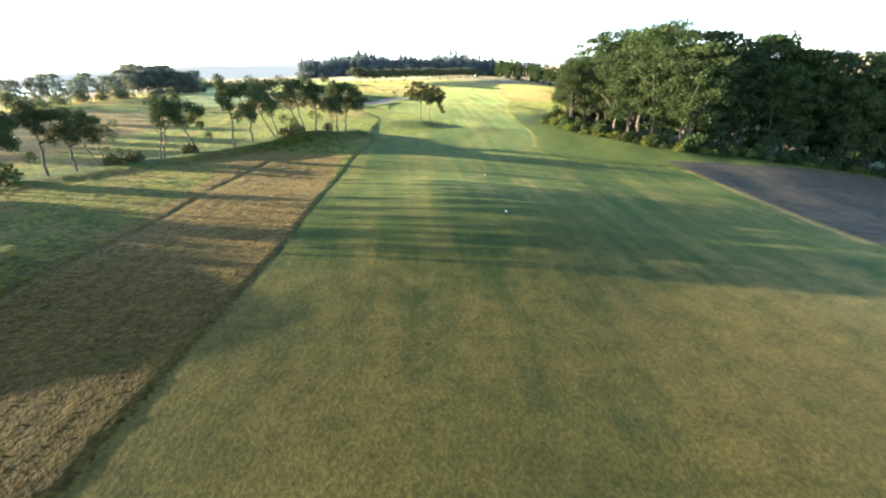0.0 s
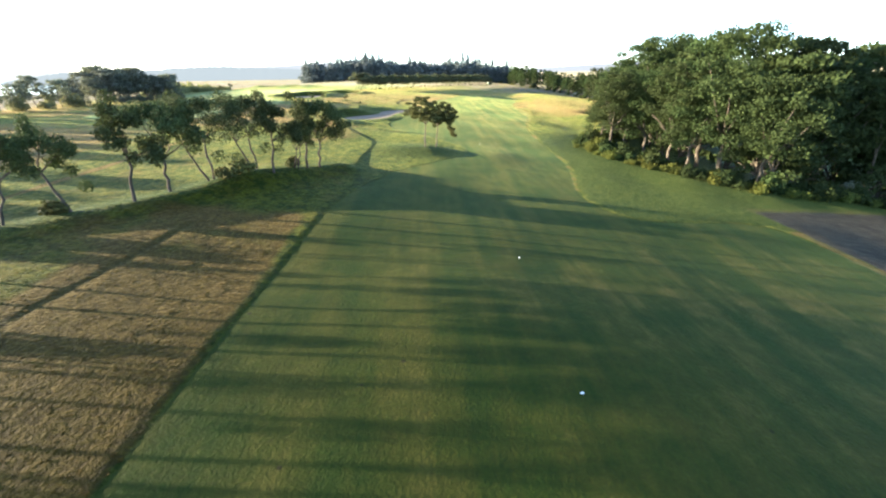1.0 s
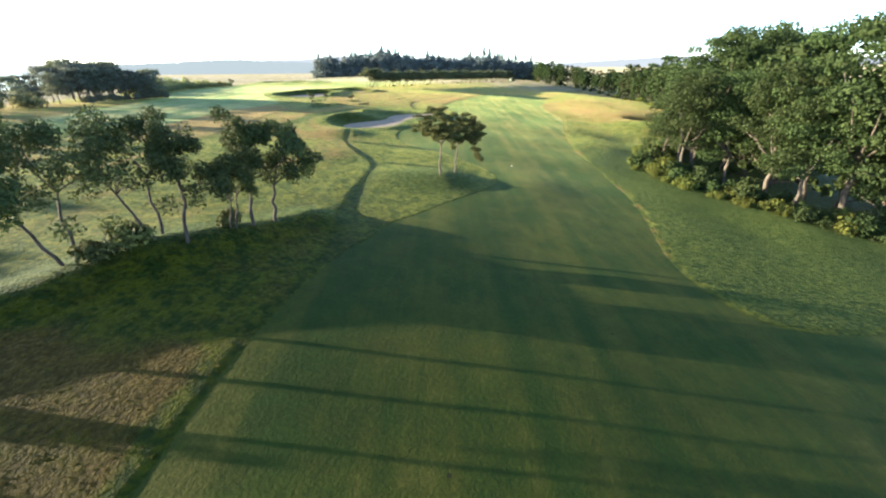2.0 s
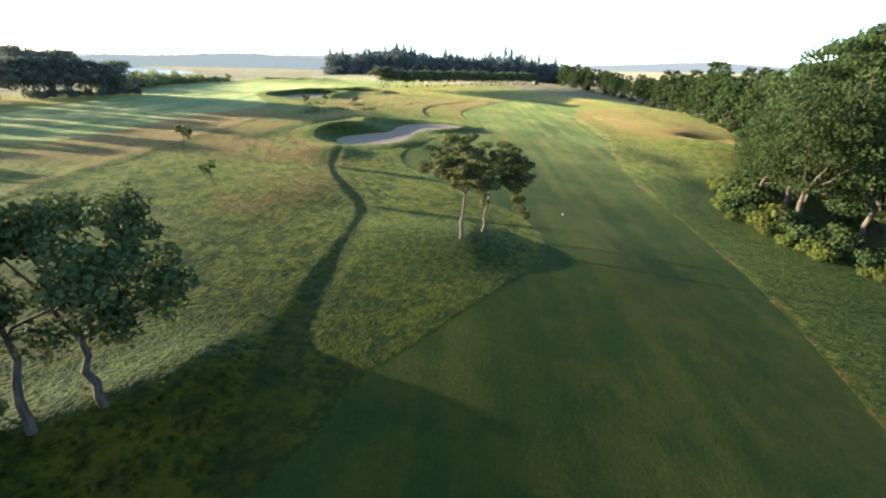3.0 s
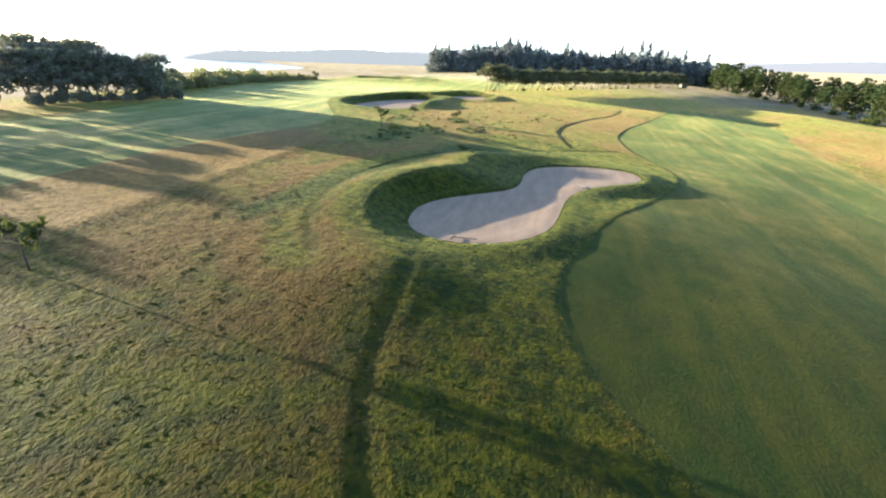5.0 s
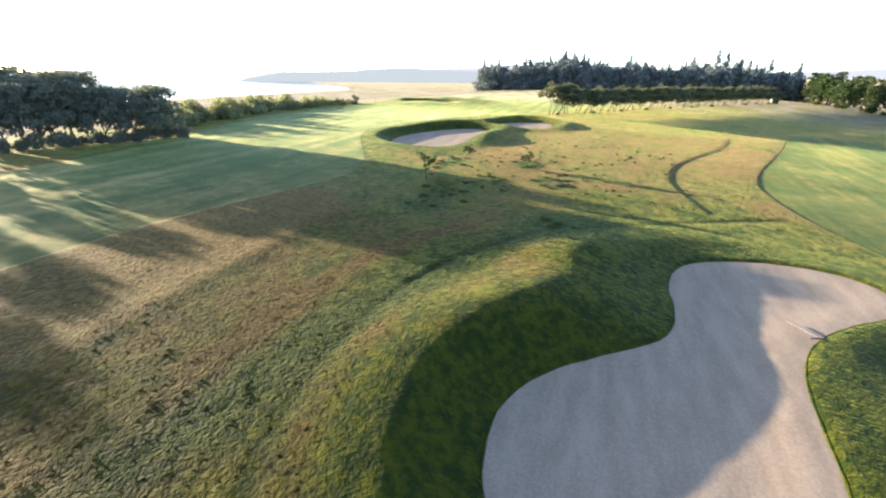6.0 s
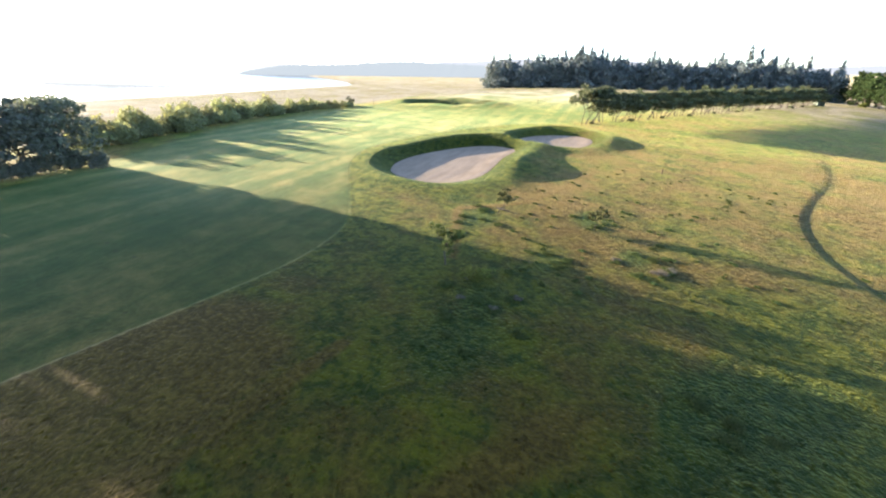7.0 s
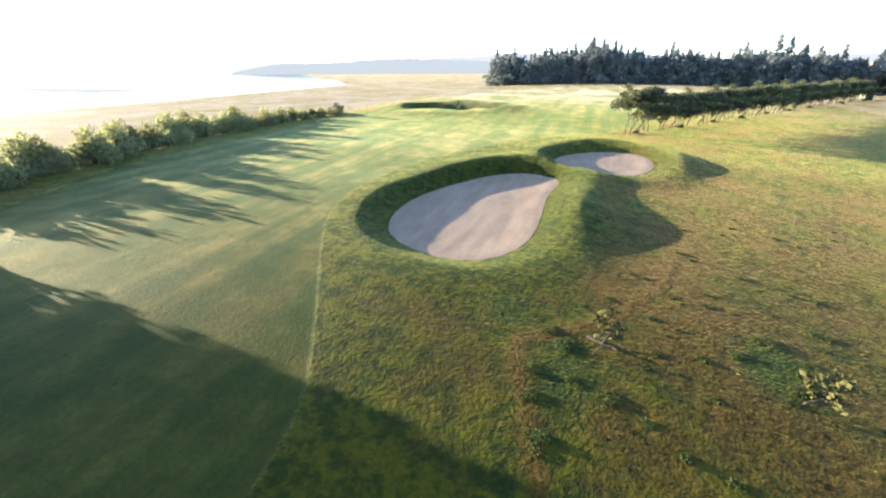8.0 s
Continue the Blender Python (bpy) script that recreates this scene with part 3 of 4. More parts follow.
def bend(a, b, rng, n=6, sway=0.3):
    """A crooked way from a to b."""
    a, b = np.array(a, float), np.array(b, float)
    f = np.linspace(0, 1, n)[:, None]
    p = a + (b - a) * f
    off = rng.normal(0, sway, (n, 3)) * np.sin(f * np.pi)
    off[:, 2] *= 0.3
    return p + off


def wind_tree(seed, height, label, lean, wide, stems=1, leaf=LEAF_WIND, bark=BARK, count=6600, size=0.125, low=0.42, lop=1.2, droop=2, fine=1.0, tip=0.10):
    """A small tree shaped by the wind: crooked stems, a flat lopsided crown that trails to one side."""
    rng = np.random.RandomState(seed)
    tree = thing("tree", label, "tree", "")
    lobes = []
    for s in range(stems):
        foot = (rng.normal(0, 0.35) * (stems > 1), rng.normal(0, 0.35) * (stems > 1), -0.2)
        fork = (foot[0] + lean * (0.5 + 0.6 * rng.uniform()) + rng.normal(0, 0.2), foot[1] + rng.normal(0, 0.5 / fine), height * rng.uniform(low - 0.05, low + 0.08))
        way = bend(foot, fork, rng, 6, (0.075 if fine == 1 else 0.17) * height / 6 / fine**0.5)
        r0 = (0.021 if fine == 1 else 0.0160) * height / (1 + 0.35 * (stems - 1))
        trunk = part("trunk", tube(way, np.linspace(r0, r0 * 0.6, 6)), bark, tree)
        limbs = max(3, 6 - stems)
        for k in range(limbs):
            a = k * 2 * np.pi / limbs + rng.uniform(-0.4, 0.4)
            end = np.array([fork[0] + lop * 0.5 + math.cos(a) * wide * 0.66, fork[1] + math.sin(a) * wide * 0.6, height * rng.uniform(low + 0.19, 0.86) - tip * height * math.cos(a)])
            part("limb", tube(bend(fork, end, rng, 5, 0.15), np.linspace(r0 * 0.5, 0.02, 5), 5), bark, trunk)
            for _ in range(4 if fine == 1 else 0):
                near = end + rng.normal(0, 1, 3) * (wide * 0.25, wide * 0.25, height * 0.075)
                lobes.append((near, (wide * rng.uniform(0.2, 0.34) / fine**0.7, wide * rng.uniform(0.2, 0.34) / fine**0.7, height * rng.uniform(0.055, 0.10))))
        for _ in range(0 if fine == 1 else 105):
            d = rng.normal(0, 1, 3)
            d /= np.linalg.norm(d)
            d *= rng.uniform(0.55, 1.0)
            low_side = 0.10 if d[2] > 0 else 0.35
            lobes.append(((fork[0] + lop + d[0] * wide, fork[1] + d[1] * wide * 0.95, height * (0.67 + (0.29 if d[2] > 0 else 0.18) * d[2])), (rng.uniform(0.3, 0.6), rng.uniform(0.3, 0.6), rng.uniform(0.10, 0.22) + low_side * 0.2)))
        for _ in range(4 if fine == 1 else 0):
            out = abs(rng.normal(0, 0.3))
            a = rng.uniform(0, 2 * np.pi)
            lobes.append(((fork[0] + lop * 0.4 + out * math.cos(a) * wide, fork[1] + out * math.sin(a) * wide, height * (rng.uniform(0.84, 0.95) - 0.25 * out * out)), (wide * 0.28 / fine**0.7, wide * 0.28 / fine**0.7, height * 0.075 / fine**0.5)))
        for _ in range(droop):
            f = rng.uniform(0, 1)
            lobes.append(((fork[0] + lop * 0.9 + wide * (0.18 + 0.6 * f), fork[1] + rng.normal(-0.3 if fine > 1 else 0.0, 0.3) * wide, height * (0.66 - (0.42 if fine == 1 else 0.52) * f * rng.uniform(0.5, 1.0))), (wide * 0.24 / fine**0.6, wide * 0.26 / fine**0.6, height * 0.08 / fine**0.8)))
    part("crown", crown(lobes, count, size, rng, 0.7, 0.35, 1.5 if fine == 1 else 1.9, 0.9 if fine == 1 else 0.6), leaf, tree)
    return tree


def oak(seed, height, wide, label, count=3600, size=0.62, leaf=LEAF_OAK, bark=BARK_PALE, bare_stem=0.22):
    """A tall broad-leaved woodland tree."""
    rng = np.random.RandomState(seed)
    tree = thing("tree", label, "tree", "trees of the wood")
    fork = (rng.normal(0, 0.3), rng.normal(0, 0.3), height * bare_stem * 1.3)
    trunk = part("trunk", tube(bend((0, 0, -0.8), fork, rng, 6, 0.15), np.linspace(0.019 * height, 0.012 * height, 6), 8), bark, tree)
    lobes = []
    for k in range(30):
        f = (k + 0.5) / 30
        a = k * 2.4 + rng.uniform(-0.5, 0.5)
        z = height * (bare_stem + 0.06 + (0.93 - bare_stem) * f ** 0.85)
        out = wide * rng.uniform(0.7, 0.95) * math.sqrt(max(0.05, 1 - ((f - 0.32) / 0.72) ** 2))
        r = wide * rng.uniform(0.20, 0.36)
        lobes.append((np.array([math.cos(a) * out, math.sin(a) * out, min(z + rng.normal(0, 0.02) * height, height - r * 0.7)]), (r * rng.uniform(0.9, 1.3), r * rng.uniform(0.9, 1.3), r * rng.uniform(0.5, 0.75))))
        if k % 5 == 0 and k < 24:
            part("limb", tube(bend(fork, lobes[-1][0], rng, 5, 0.3), np.linspace(0.011 * height, 0.04, 5), 5), bark, trunk)
    lobes.append((np.array([0, 0, height * 0.55]), (wide * 0.6, wide * 0.6, height * 0.25)))
    part("crown", crown(lobes, count, size, rng, 0.6, 0.2), leaf, tree)
    return tree


def bush(seed, height, wide, label, leaf=LEAF_BUSH, count=900, size=0.3, group="", name="bush"):
    rng = np.random.RandomState(seed)
    ob = thing(name, label, name, group)
    lobes = []
    for _ in range(7):
        a, f = rng.uniform(0, 2 * np.pi), rng.uniform(0, 0.75)
        h = height * (1 - 0.5 * f) * rng.uniform(0.55, 1.0)
        lobes.append((np.array([math.cos(a) * wide * f, math.sin(a) * wide * f, h * 0.5]), (wide * 0.4, wide * 0.4, h * 0.5)))
    for _ in range(3):
        end = lobes[rng.randint(7)][0]
        part("stem", tube(bend((0, 0, -0.2), end, rng, 4, 0.1), np.linspace(0.016, 0.006, 4) * (0.4 + height), 5), BARK, ob)
    part("crown", crown(lobes, count, size, rng, 0.6, 0.2), leaf, ob)
    return ob


def conifer(seed, height, wide, label):
    """A spire: whorls of drooping boughs that shorten to a thin leader."""
    rng = np.random.RandomState(seed)
    tree = thing("conifer", label, "conifer", "conifers of the plantation")
    part("trunk", tube([(0, 0, -1), (0, 0, height * 0.5), (0, 0, height * 0.99)], (0.3, 0.2, 0.04), 6), BARK, tree)
    m = 430
    f = rng.uniform(0, 1, m) ** 1.05
    whorl = np.floor(f * 13) / 13
    bough = rng.uniform(0.7, 1.15, (14, 9))
    a = rng.uniform(0, 2 * np.pi, m)
    reach = bough[(whorl * 13).astype(int), (a / 0.7).astype(int) % 9]
    r = wide * np.minimum(1.0, 1.15 * (1 - f) ** 0.65) * reach * rng.uniform(0.2, 1.0, m) + 0.06
    c = np.stack([r * np.cos(a), r * np.sin(a), height * (0.02 + 0.97 * f) - 0.3 * r], 1)
    n = np.stack([np.cos(a) * 0.7, np.sin(a) * 0.7, np.ones(m)], 1)
    size = (0.45 + 0.55 * (1 - f))[:, None]
    v, q = leaves(c / size, n, 1.25, rng, 1.9, 0.5)
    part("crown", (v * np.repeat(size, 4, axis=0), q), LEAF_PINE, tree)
    return tree


def place(makers, spots, rng, turn=360.0, sizes=(0.9, 1.1), sink=0.0):
    """Stands copies of a few grown plants on the ground, each turned and sized a little differently."""
    used = [None] * len(makers)
    for n, (x, y, *s) in enumerate(spots):
        k = n % len(makers) if len(s) < 2 else s[1]
        size = s[0] if s else rng.uniform(*sizes)
        m = pose(x, y, ground_at(x, y) - sink, 0, 0, rng.uniform(-turn / 2, turn / 2)) @ Matrix.Scale(size, 4)
        if used[k] is None:
            used[k] = makers[k]()
            used[k].matrix_basis = m
        else:
            ob = copy_thing(used[k], Matrix.Identity(4))
            ob.matrix_basis = m


rng = np.random.RandomState(11)
# the windswept row along the bank
ROW_LABEL = "windswept hawthorn with crooked leaning stems on a grassy bank"
row_makers = [
    lambda: tagged(wind_tree(1, 7.0, ROW_LABEL, 0.8, 2.3, 1, leaf=LEAF_ROW), group="row of windswept trees"),
    lambda: tagged(wind_tree(2, 7.0, ROW_LABEL, -0.7, 2.5, 2, leaf=LEAF_ROW), group="row of windswept trees"),
    lambda: tagged(wind_tree(3, 7.0, ROW_LABEL, 1.1, 2.0, 2, low=0.4, leaf=LEAF_ROW), group="row of windswept trees"),
    lambda: tagged(wind_tree(4, 7.0, ROW_LABEL, -1.3, 2.2, 1, low=0.5, leaf=LEAF_ROW), group="row of windswept trees"),
    lambda: tagged(wind_tree(5, 7.0, ROW_LABEL, 0.3, 1.9, 1, low=0.42, leaf=LEAF_ROW), group="row of windswept trees"),
]
row_spots = [(-41.2, 28.4, 1.1), (-40.4, 30.2, 1.15), (-39.8, 32.2, 1.1), (-38.2, 30.4, 0.95), (-37.5, 31.4, 1.0), (-36.9, 33.4, 0.95), (-36.3, 35.4, 1.0), (-35.8, 37.2, 0.85), (-35.2, 38.8, 0.95), (-34.0, 40.8, 0.9), (-32.8, 42.8, 0.85), (-32.2, 45.6, 0.7), (-28.6, 49.0, 0.95), (-25.4, 52.0, 0.9), (-22.2, 54.4, 1.05),
             (-20.8, 57.2, 1.08), (-18.5, 60.0, 1.05), (-15.4, 63.2, 1.0, 1), (-13.8, 63.4, 0.98, 4), (-12.6, 66.4, 0.72, 2), (-11.4, 67.4, 1.0, 4), (-10.3, 68.8, 1.05, 0)]
place(row_makers, row_spots, rng, 50)
row_bush = [lambda: bush(21, 1.4, 1.1, "low dark green bush at the foot of windswept trees", LEAF_WIND, 500, 0.22, "bushes under the row"), lambda: bush(22, 1.2, 1.3, "low dark green bush at the foot of windswept trees", LEAF_WIND, 500, 0.22, "bushes under the row")]
# the last three bushes stand out of view, added to shade the strip
place(row_bush, [(-31.6, 46.2), (-30.3, 48.0, 1.2), (-26.3, 51.6), (-17.6, 60.6, 1.1), (-34.8, 38.0, 1.3), (-16.6, 62.6, 1.3), (-12.8, 67.0), (-37, 33, 1.0), (-42.2, 26.6, 1.9), (-41.6, 28.6, 2.1), (-40.4, 30.8, 2.0)], rng)

# the pair on the fairway's edge
pair_a = wind_tree(31, 7.9, "windswept tree with slender grey trunk and dense trailing crown", 0.35, 3.0, 1, count=34000, size=0.078, bark=BARK_PALE, low=0.44, lop=-0.1, droop=4, fine=2.6, tip=-0.03)
pair_a.matrix_basis = pose(2.1, 86.9, ground_at(2.1, 86.9))
pair_b = wind_tree(32, 7.3, "windswept tree with slim trunk beside its taller neighbour", 0.5, 3.0, 1, count=34000, size=0.078, bark=BARK_PALE, low=0.44, lop=0.4, droop=16, fine=2.6, tip=0.06)
pair_b.matrix_basis = pose(3.8, 89.3, ground_at(3.8, 89.3))

# the wood
OAK_LABEL = "tall broad-leaved tree with dense green crown and pale trunk"
oak_makers = [lambda: oak(41, 18, 5.2, OAK_LABEL, 5600, 0.37, bare_stem=0.02), lambda: oak(42, 18, 4.8, OAK_LABEL, 5600, 0.37, bare_stem=0.03), lambda: oak(43, 18, 5.6, OAK_LABEL, 11500, 0.225, bare_stem=0.2), lambda: oak(44, 18, 4.8, OAK_LABEL, 11000, 0.225, bare_stem=0.22), lambda: oak(45, 18, 5.2, OAK_LABEL, 1300, 0.76, bare_stem=0.03), lambda: oak(46, 18, 4.8, OAK_LABEL, 1300, 0.76, bare_stem=0.02)]
wood_spots, n_tree = [], 0
gx, gy = np.meshgrid(np.arange(34, 215, 6.2), np.arange(50, 378, 6.2))
gx, gy = gx.ravel() + rng.uniform(-2.2, 2.2, gx.size), gy.ravel() + rng.uniform(-2.2, 2.2, gx.size)
inside = side(WOOD, gx, gy, 40.0)
for x, y, d in zip(gx, gy, inside):
    if 1.5 < d < (18 if y < 130 else 13) and y > 58:
        tall = 0.86 if y > 97 and x < 48 else 1.2
        tall = tall + 0.12 * step(60, 90, x) * (y < 110)
        tall = (0.95 - 0.28 * step(230, 290, y)) * rng.uniform(0.85, 1.15) if y > 130 else tall
        wood_spots.append((x, y, float(tall * rng.uniform(0.78, 1.14) * (0.86 if d < 4 else 1.0)), (n_tree := n_tree + 1) % 2 + (0 if 128 < y < 176 and d < 7 else 4 if y > 128 or d > 12 else 0 if x > 54 else 2)))
place(oak_makers, wood_spots, rng)
under_makers = [lambda: bush(50, 2.8, 2.2, "leafy green undergrowth at the edge of the wood", LEAF_OAK, 800, 0.26, "undergrowth of the wood"), lambda: bush(51, 3.4, 2.4, "leafy green undergrowth at the edge of the wood", LEAF_OAK, 800, 0.30, "undergrowth of the wood"), lambda: bush(52, 2.0, 2.0, "yellow-green shrub at the edge of the wood", LEAF_SHRUB, 900, 0.24, "undergrowth of the wood")]
under = []
for (ax, ay), (bx, by) in zip(WOOD[1:-3], WOOD[2:-2]):
    n = int(math.hypot(bx - ax, by - ay) / (1.7 if ay < 130 else 2.6 if ay < 170 else 6))
    for k in range(n):
        f = (k + rng.uniform(0, 1)) / n
        under.append((ax + (bx - ax) * f + rng.uniform(-1.6, 0.8), ay + (by - ay) * f + rng.uniform(-0.8, 0.8), float(rng.uniform(0.55, 1.25))))
for (ax, ay), (bx, by) in zip(WOOD[4:10], WOOD[5:11]):
    n = int(math.hypot(bx - ax, by - ay) / 2.0)
    for k in range(n):
        f = (k + rng.uniform(0, 1)) / n
        under.append((ax + (bx - ax) * f + rng.uniform(1.8, 3.6), ay + (by - ay) * f + rng.uniform(1.0, 2.5), float(rng.uniform(0.6, 1.0)), 0))
for (ax, ay), (bx, by) in zip(WOOD[6:12], WOOD[7:13]):
    n = int(math.hypot(bx - ax, by - ay) / 1.5)
    for k in range(n):
        f = (k + rng.uniform(0, 1)) / n
        under.append((ax + (bx - ax) * f - rng.uniform(0.5, 4.0), ay + (by - ay) * f + rng.uniform(-1.0, 1.5), float(rng.uniform(0.35, 0.75)), 2))
under += [(float(37.5 + 4.5 * f + rng.uniform(-1.8, 1.2)), float(102 + 17 * f + rng.uniform(-1, 1)), float(rng.uniform(0.8, 1.5)), 2) for f in np.linspace(0, 1, 14)]
place(under_makers, under, rng)

# the clump of trees and the bushes before the lake
clump_label = "dark rounded tree in a dense clump beside the mown green"
clump_makers = [lambda: tagged(oak(61, 8.4, 3.3, clump_label, 2900, 0.29, LEAF_CLUMP, BARK, 0.14), group="clump of trees"), lambda: tagged(oak(62, 8.4, 2.9, clump_label, 2800, 0.29, LEAF_CLUMP, BARK, 0.24), group="clump of trees"), lambda: tagged(oak(63, 7.4, 3.0, clump_label, 2800, 0.29, LEAF_CLUMP, BARK, 0.16), group="clump of trees")]
clump_spots = [(-70.2, 152.6, 0.82), (-72.6, 153.6, 0.76), (-71.0, 149.8, 0.86), (-72.4, 146.8, 0.8), (-74.2, 144.2, 1.0), (-76.5, 152, 0.88), (-77, 147.5, 1.02), (-75.4, 141.2, 0.86), (-78.6, 143.5, 1.06), (-77.6, 138.2, 0.86), (-80.5, 140.2, 0.92), (-81.5, 147.6, 1.14), (-83.5, 143.6, 1.08), (-84.5, 151.5, 0.94), (-85.5, 148.6, 1.12), (-84, 138.5, 0.9),
               (-79.4, 134.6, 0.72), (-81.6, 130.2, 0.8), (-80, 124.6, 0.7), (-82.4, 120.8, 0.8), (-81, 115.2, 0.7), (-83.4, 110.6, 0.8), (-82.2, 105.0, 0.7), (-84.4, 100.4, 0.76), (-84, 95, 0.72), (-84.5, 90.5, 0.66), (-83, 85.5, 0.72), (-84.2, 80, 0.66), (-82, 75, 0.74), (-83.4, 70, 0.66), (-81.4, 65.5, 0.76), (-82.6, 60.5, 0.7), (-80.6, 56, 0.78), (-82, 51, 0.72)]
place(clump_makers, clump_spots, rng)
foot_makers = [lambda: bush(65, 3.0, 2.2, "dense leafy bush at the foot of a clump of trees", LEAF_CLUMP, 1500, 0.2, "bushes of the clump"), lambda: bush(66, 2.4, 2.0, "dense leafy bush at the foot of a clump of trees", LEAF_CLUMP, 1500, 0.2, "bushes of the clump")]
place(foot_makers, [(-68.8 - 7.0 * f + float(rng.uniform(-0.6, 0.6)), 154.5 - 17 * f, float(rng.uniform(0.55, 0.95))) for f in np.linspace(0, 1, 11)], rng)
bush_makers = [lambda: bush(71, 3.6, 2.9, "yellow-green bush on the bank above the lake", LEAF_BUSH, 950, 0.29, "bushes above the lake"), lambda: bush(72, 3.0, 3.2, "pale green spreading bush on the bank above the lake", LEAF_BUSH, 950, 0.29, "bushes above the lake"), lambda: bush(73, 4.2, 2.4, "upright green bush on the bank above the lake", LEAF_BUSH, 950, 0.29, "bushes above the lake")]
lake_side = []
for n in range(62):
    f = n / 61
    x = -79.5 - 7.5 * math.sin(min(1, f * 1.5) * 1.57) + 3 * max(0, f - 0.75) * 4 + rng.uniform(-2.2, 1.2)
    lake_side.append((x, 161 + 66 * f + rng.uniform(-1, 1), float(rng.uniform(0.7, 1.15) * (1 - 0.5 * max(0, f - 0.55) / 0.45))))
for n in range(22):
    lake_side.append((-79 + rng.uniform(-3, 2.5), 62 + n * 3.3 + rng.uniform(-1, 1), float(rng.uniform(0.6, 1.0))))
place(bush_makers, lake_side, rng)
# the hedge of bent trees
hedge_label = "bent hedge tree with bare stem and clipped flat crown"
hedge_makers = [lambda: tagged(wind_tree(81, 6.0, hedge_label, 0.5, 3.0, 3, LEAF_HEDGE, BARK, 2700, 0.26, 0.30, droop=1), group="hedge of bent trees"), lambda: tagged(wind_tree(82, 6.0, hedge_label, 0.9, 3.2, 2, LEAF_HEDGE, BARK, 2700, 0.26, 0.28, droop=1), group="hedge of bent trees"), lambda: tagged(wind_tree(83, 6.0, hedge_label, -0.4, 3.1, 3, LEAF_HEDGE, BARK, 2700, 0.26, 0.30, droop=2), group="hedge of bent trees")]
place(hedge_makers, [(-26 + 74 * f + rng.uniform(-0.4, 0.4), 217 + 106 * f + rng.uniform(-0.5, 0.5), float((1.15 if n < 3 else 0.98) * rng.uniform(0.92, 1.08))) for n, f in enumerate(np.linspace(0, 1, 42))], rng, 40)
hedge_foot = [lambda: bush(85, 1.2, 1.4, "low scrub under the hedge trees", LEAF_HEDGE, 420, 0.3, "scrub under the hedge")]
place(hedge_foot, [(-25.5 + 74 * f + rng.uniform(-0.6, 0.6), 217 + 106 * f + rng.uniform(-1, 1), float(rng.uniform(0.4, 0.75))) for f in np.linspace(0.02, 1, 11)], rng)

# the plantation of conifers
pine_label = "dark conifer in a dense far plantation, paled and blued for haze"
pine_makers = [lambda: conifer(91, 17.5, 4.2, pine_label), lambda: conifer(92, 20, 4.0, pine_label), lambda: conifer(93, 15, 4.4, pine_label), lambda: conifer(94, 16.5, 3.6, pine_label)]


def canopy(x):
    """Height of the plantation's tallest trees along its front."""
    return 16.0 + 5.2 * np.exp(-(((x + 36) / 22) ** 2)) + 3.0 * np.exp(-(((x - 44) / 20) ** 2)) + 2.0 * soft_noise(x, x * 0, 22.0, 14)


pines = []
for x in np.arange(-82, 70, 3.1):
    for row in range(4):
        tall = float(canopy(np.array([x]))[0]) * rng.choice([0.62, 0.72, 0.80, 0.88, 1.04], p=[0.25, 0.27, 0.27, 0.13, 0.08])
        pines.append((x + rng.uniform(-1.5, 1.5), 362 + row * 5 + 0.07 * (x + 82) + rng.uniform(-2, 2), tall / 17.5))
place(pine_makers, pines, rng)
edge_pieces = []
for row in range(2):
    for x in np.arange(-83, 72, 3.6):
        y = 357 + 8 * row + 0.07 * (x + 82) + rng.uniform(-2, 2)
        h, w, foot = float(canopy(np.array([x]))[0]) * rng.uniform(0.58, 0.80) + 1.0 * row, rng.uniform(3.2, 5.2), ground_at(x, y)
        lobes = [((x + rng.normal(0, 0.45) * w * (1.1 - f), y + rng.normal(0, 0.4) * w, foot + h * f), (w * (0.6 - 0.22 * f), w * (0.6 - 0.22 * f), h * 0.12)) for f in np.linspace(0.06, 0.88, 11)]
        edge_pieces.append(crown(lobes, 480, 0.85, rng, 0.6, 0.1))
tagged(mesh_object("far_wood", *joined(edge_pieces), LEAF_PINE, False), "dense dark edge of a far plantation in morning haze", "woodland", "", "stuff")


# ---- distance ----
def ridge(name, x0, x1, y, top, depth, material, label, seed, jag, foot=0.0):
    """A far ridge: a rounded body with an uneven, wooded outline."""
    r = np.random.RandomState(seed)
    xs = np.linspace(x0, x1, 160)
    f = np.linspace(0, 1, 160)
    crest = top * np.clip(np.sin(f * np.pi), 0, 1) ** 0.55 * (1 + 0.18 * soft_noise(xs, xs * 0, (x1 - x0) / 3.0, seed)) + jag * r.normal(0, 1, 160)
    rows = []
    for g, h in ((0.0, 0.0), (0.15, 0.6), (0.4, 1.0), (1.0, 0.0)):
        rows.append(np.stack([xs, np.full(160, y) + g * depth, crest * h + foot], 1))
    v = np.concatenate(rows)
    i = np.arange(640).reshape(4, 160)
    q = np.stack([i[:-1, :-1], i[:-1, 1:], i[1:, 1:], i[1:, :-1]], -1).reshape(-1, 4)
    return tagged(mesh_object(name, v, q, material), label, "hill", "", "structure")


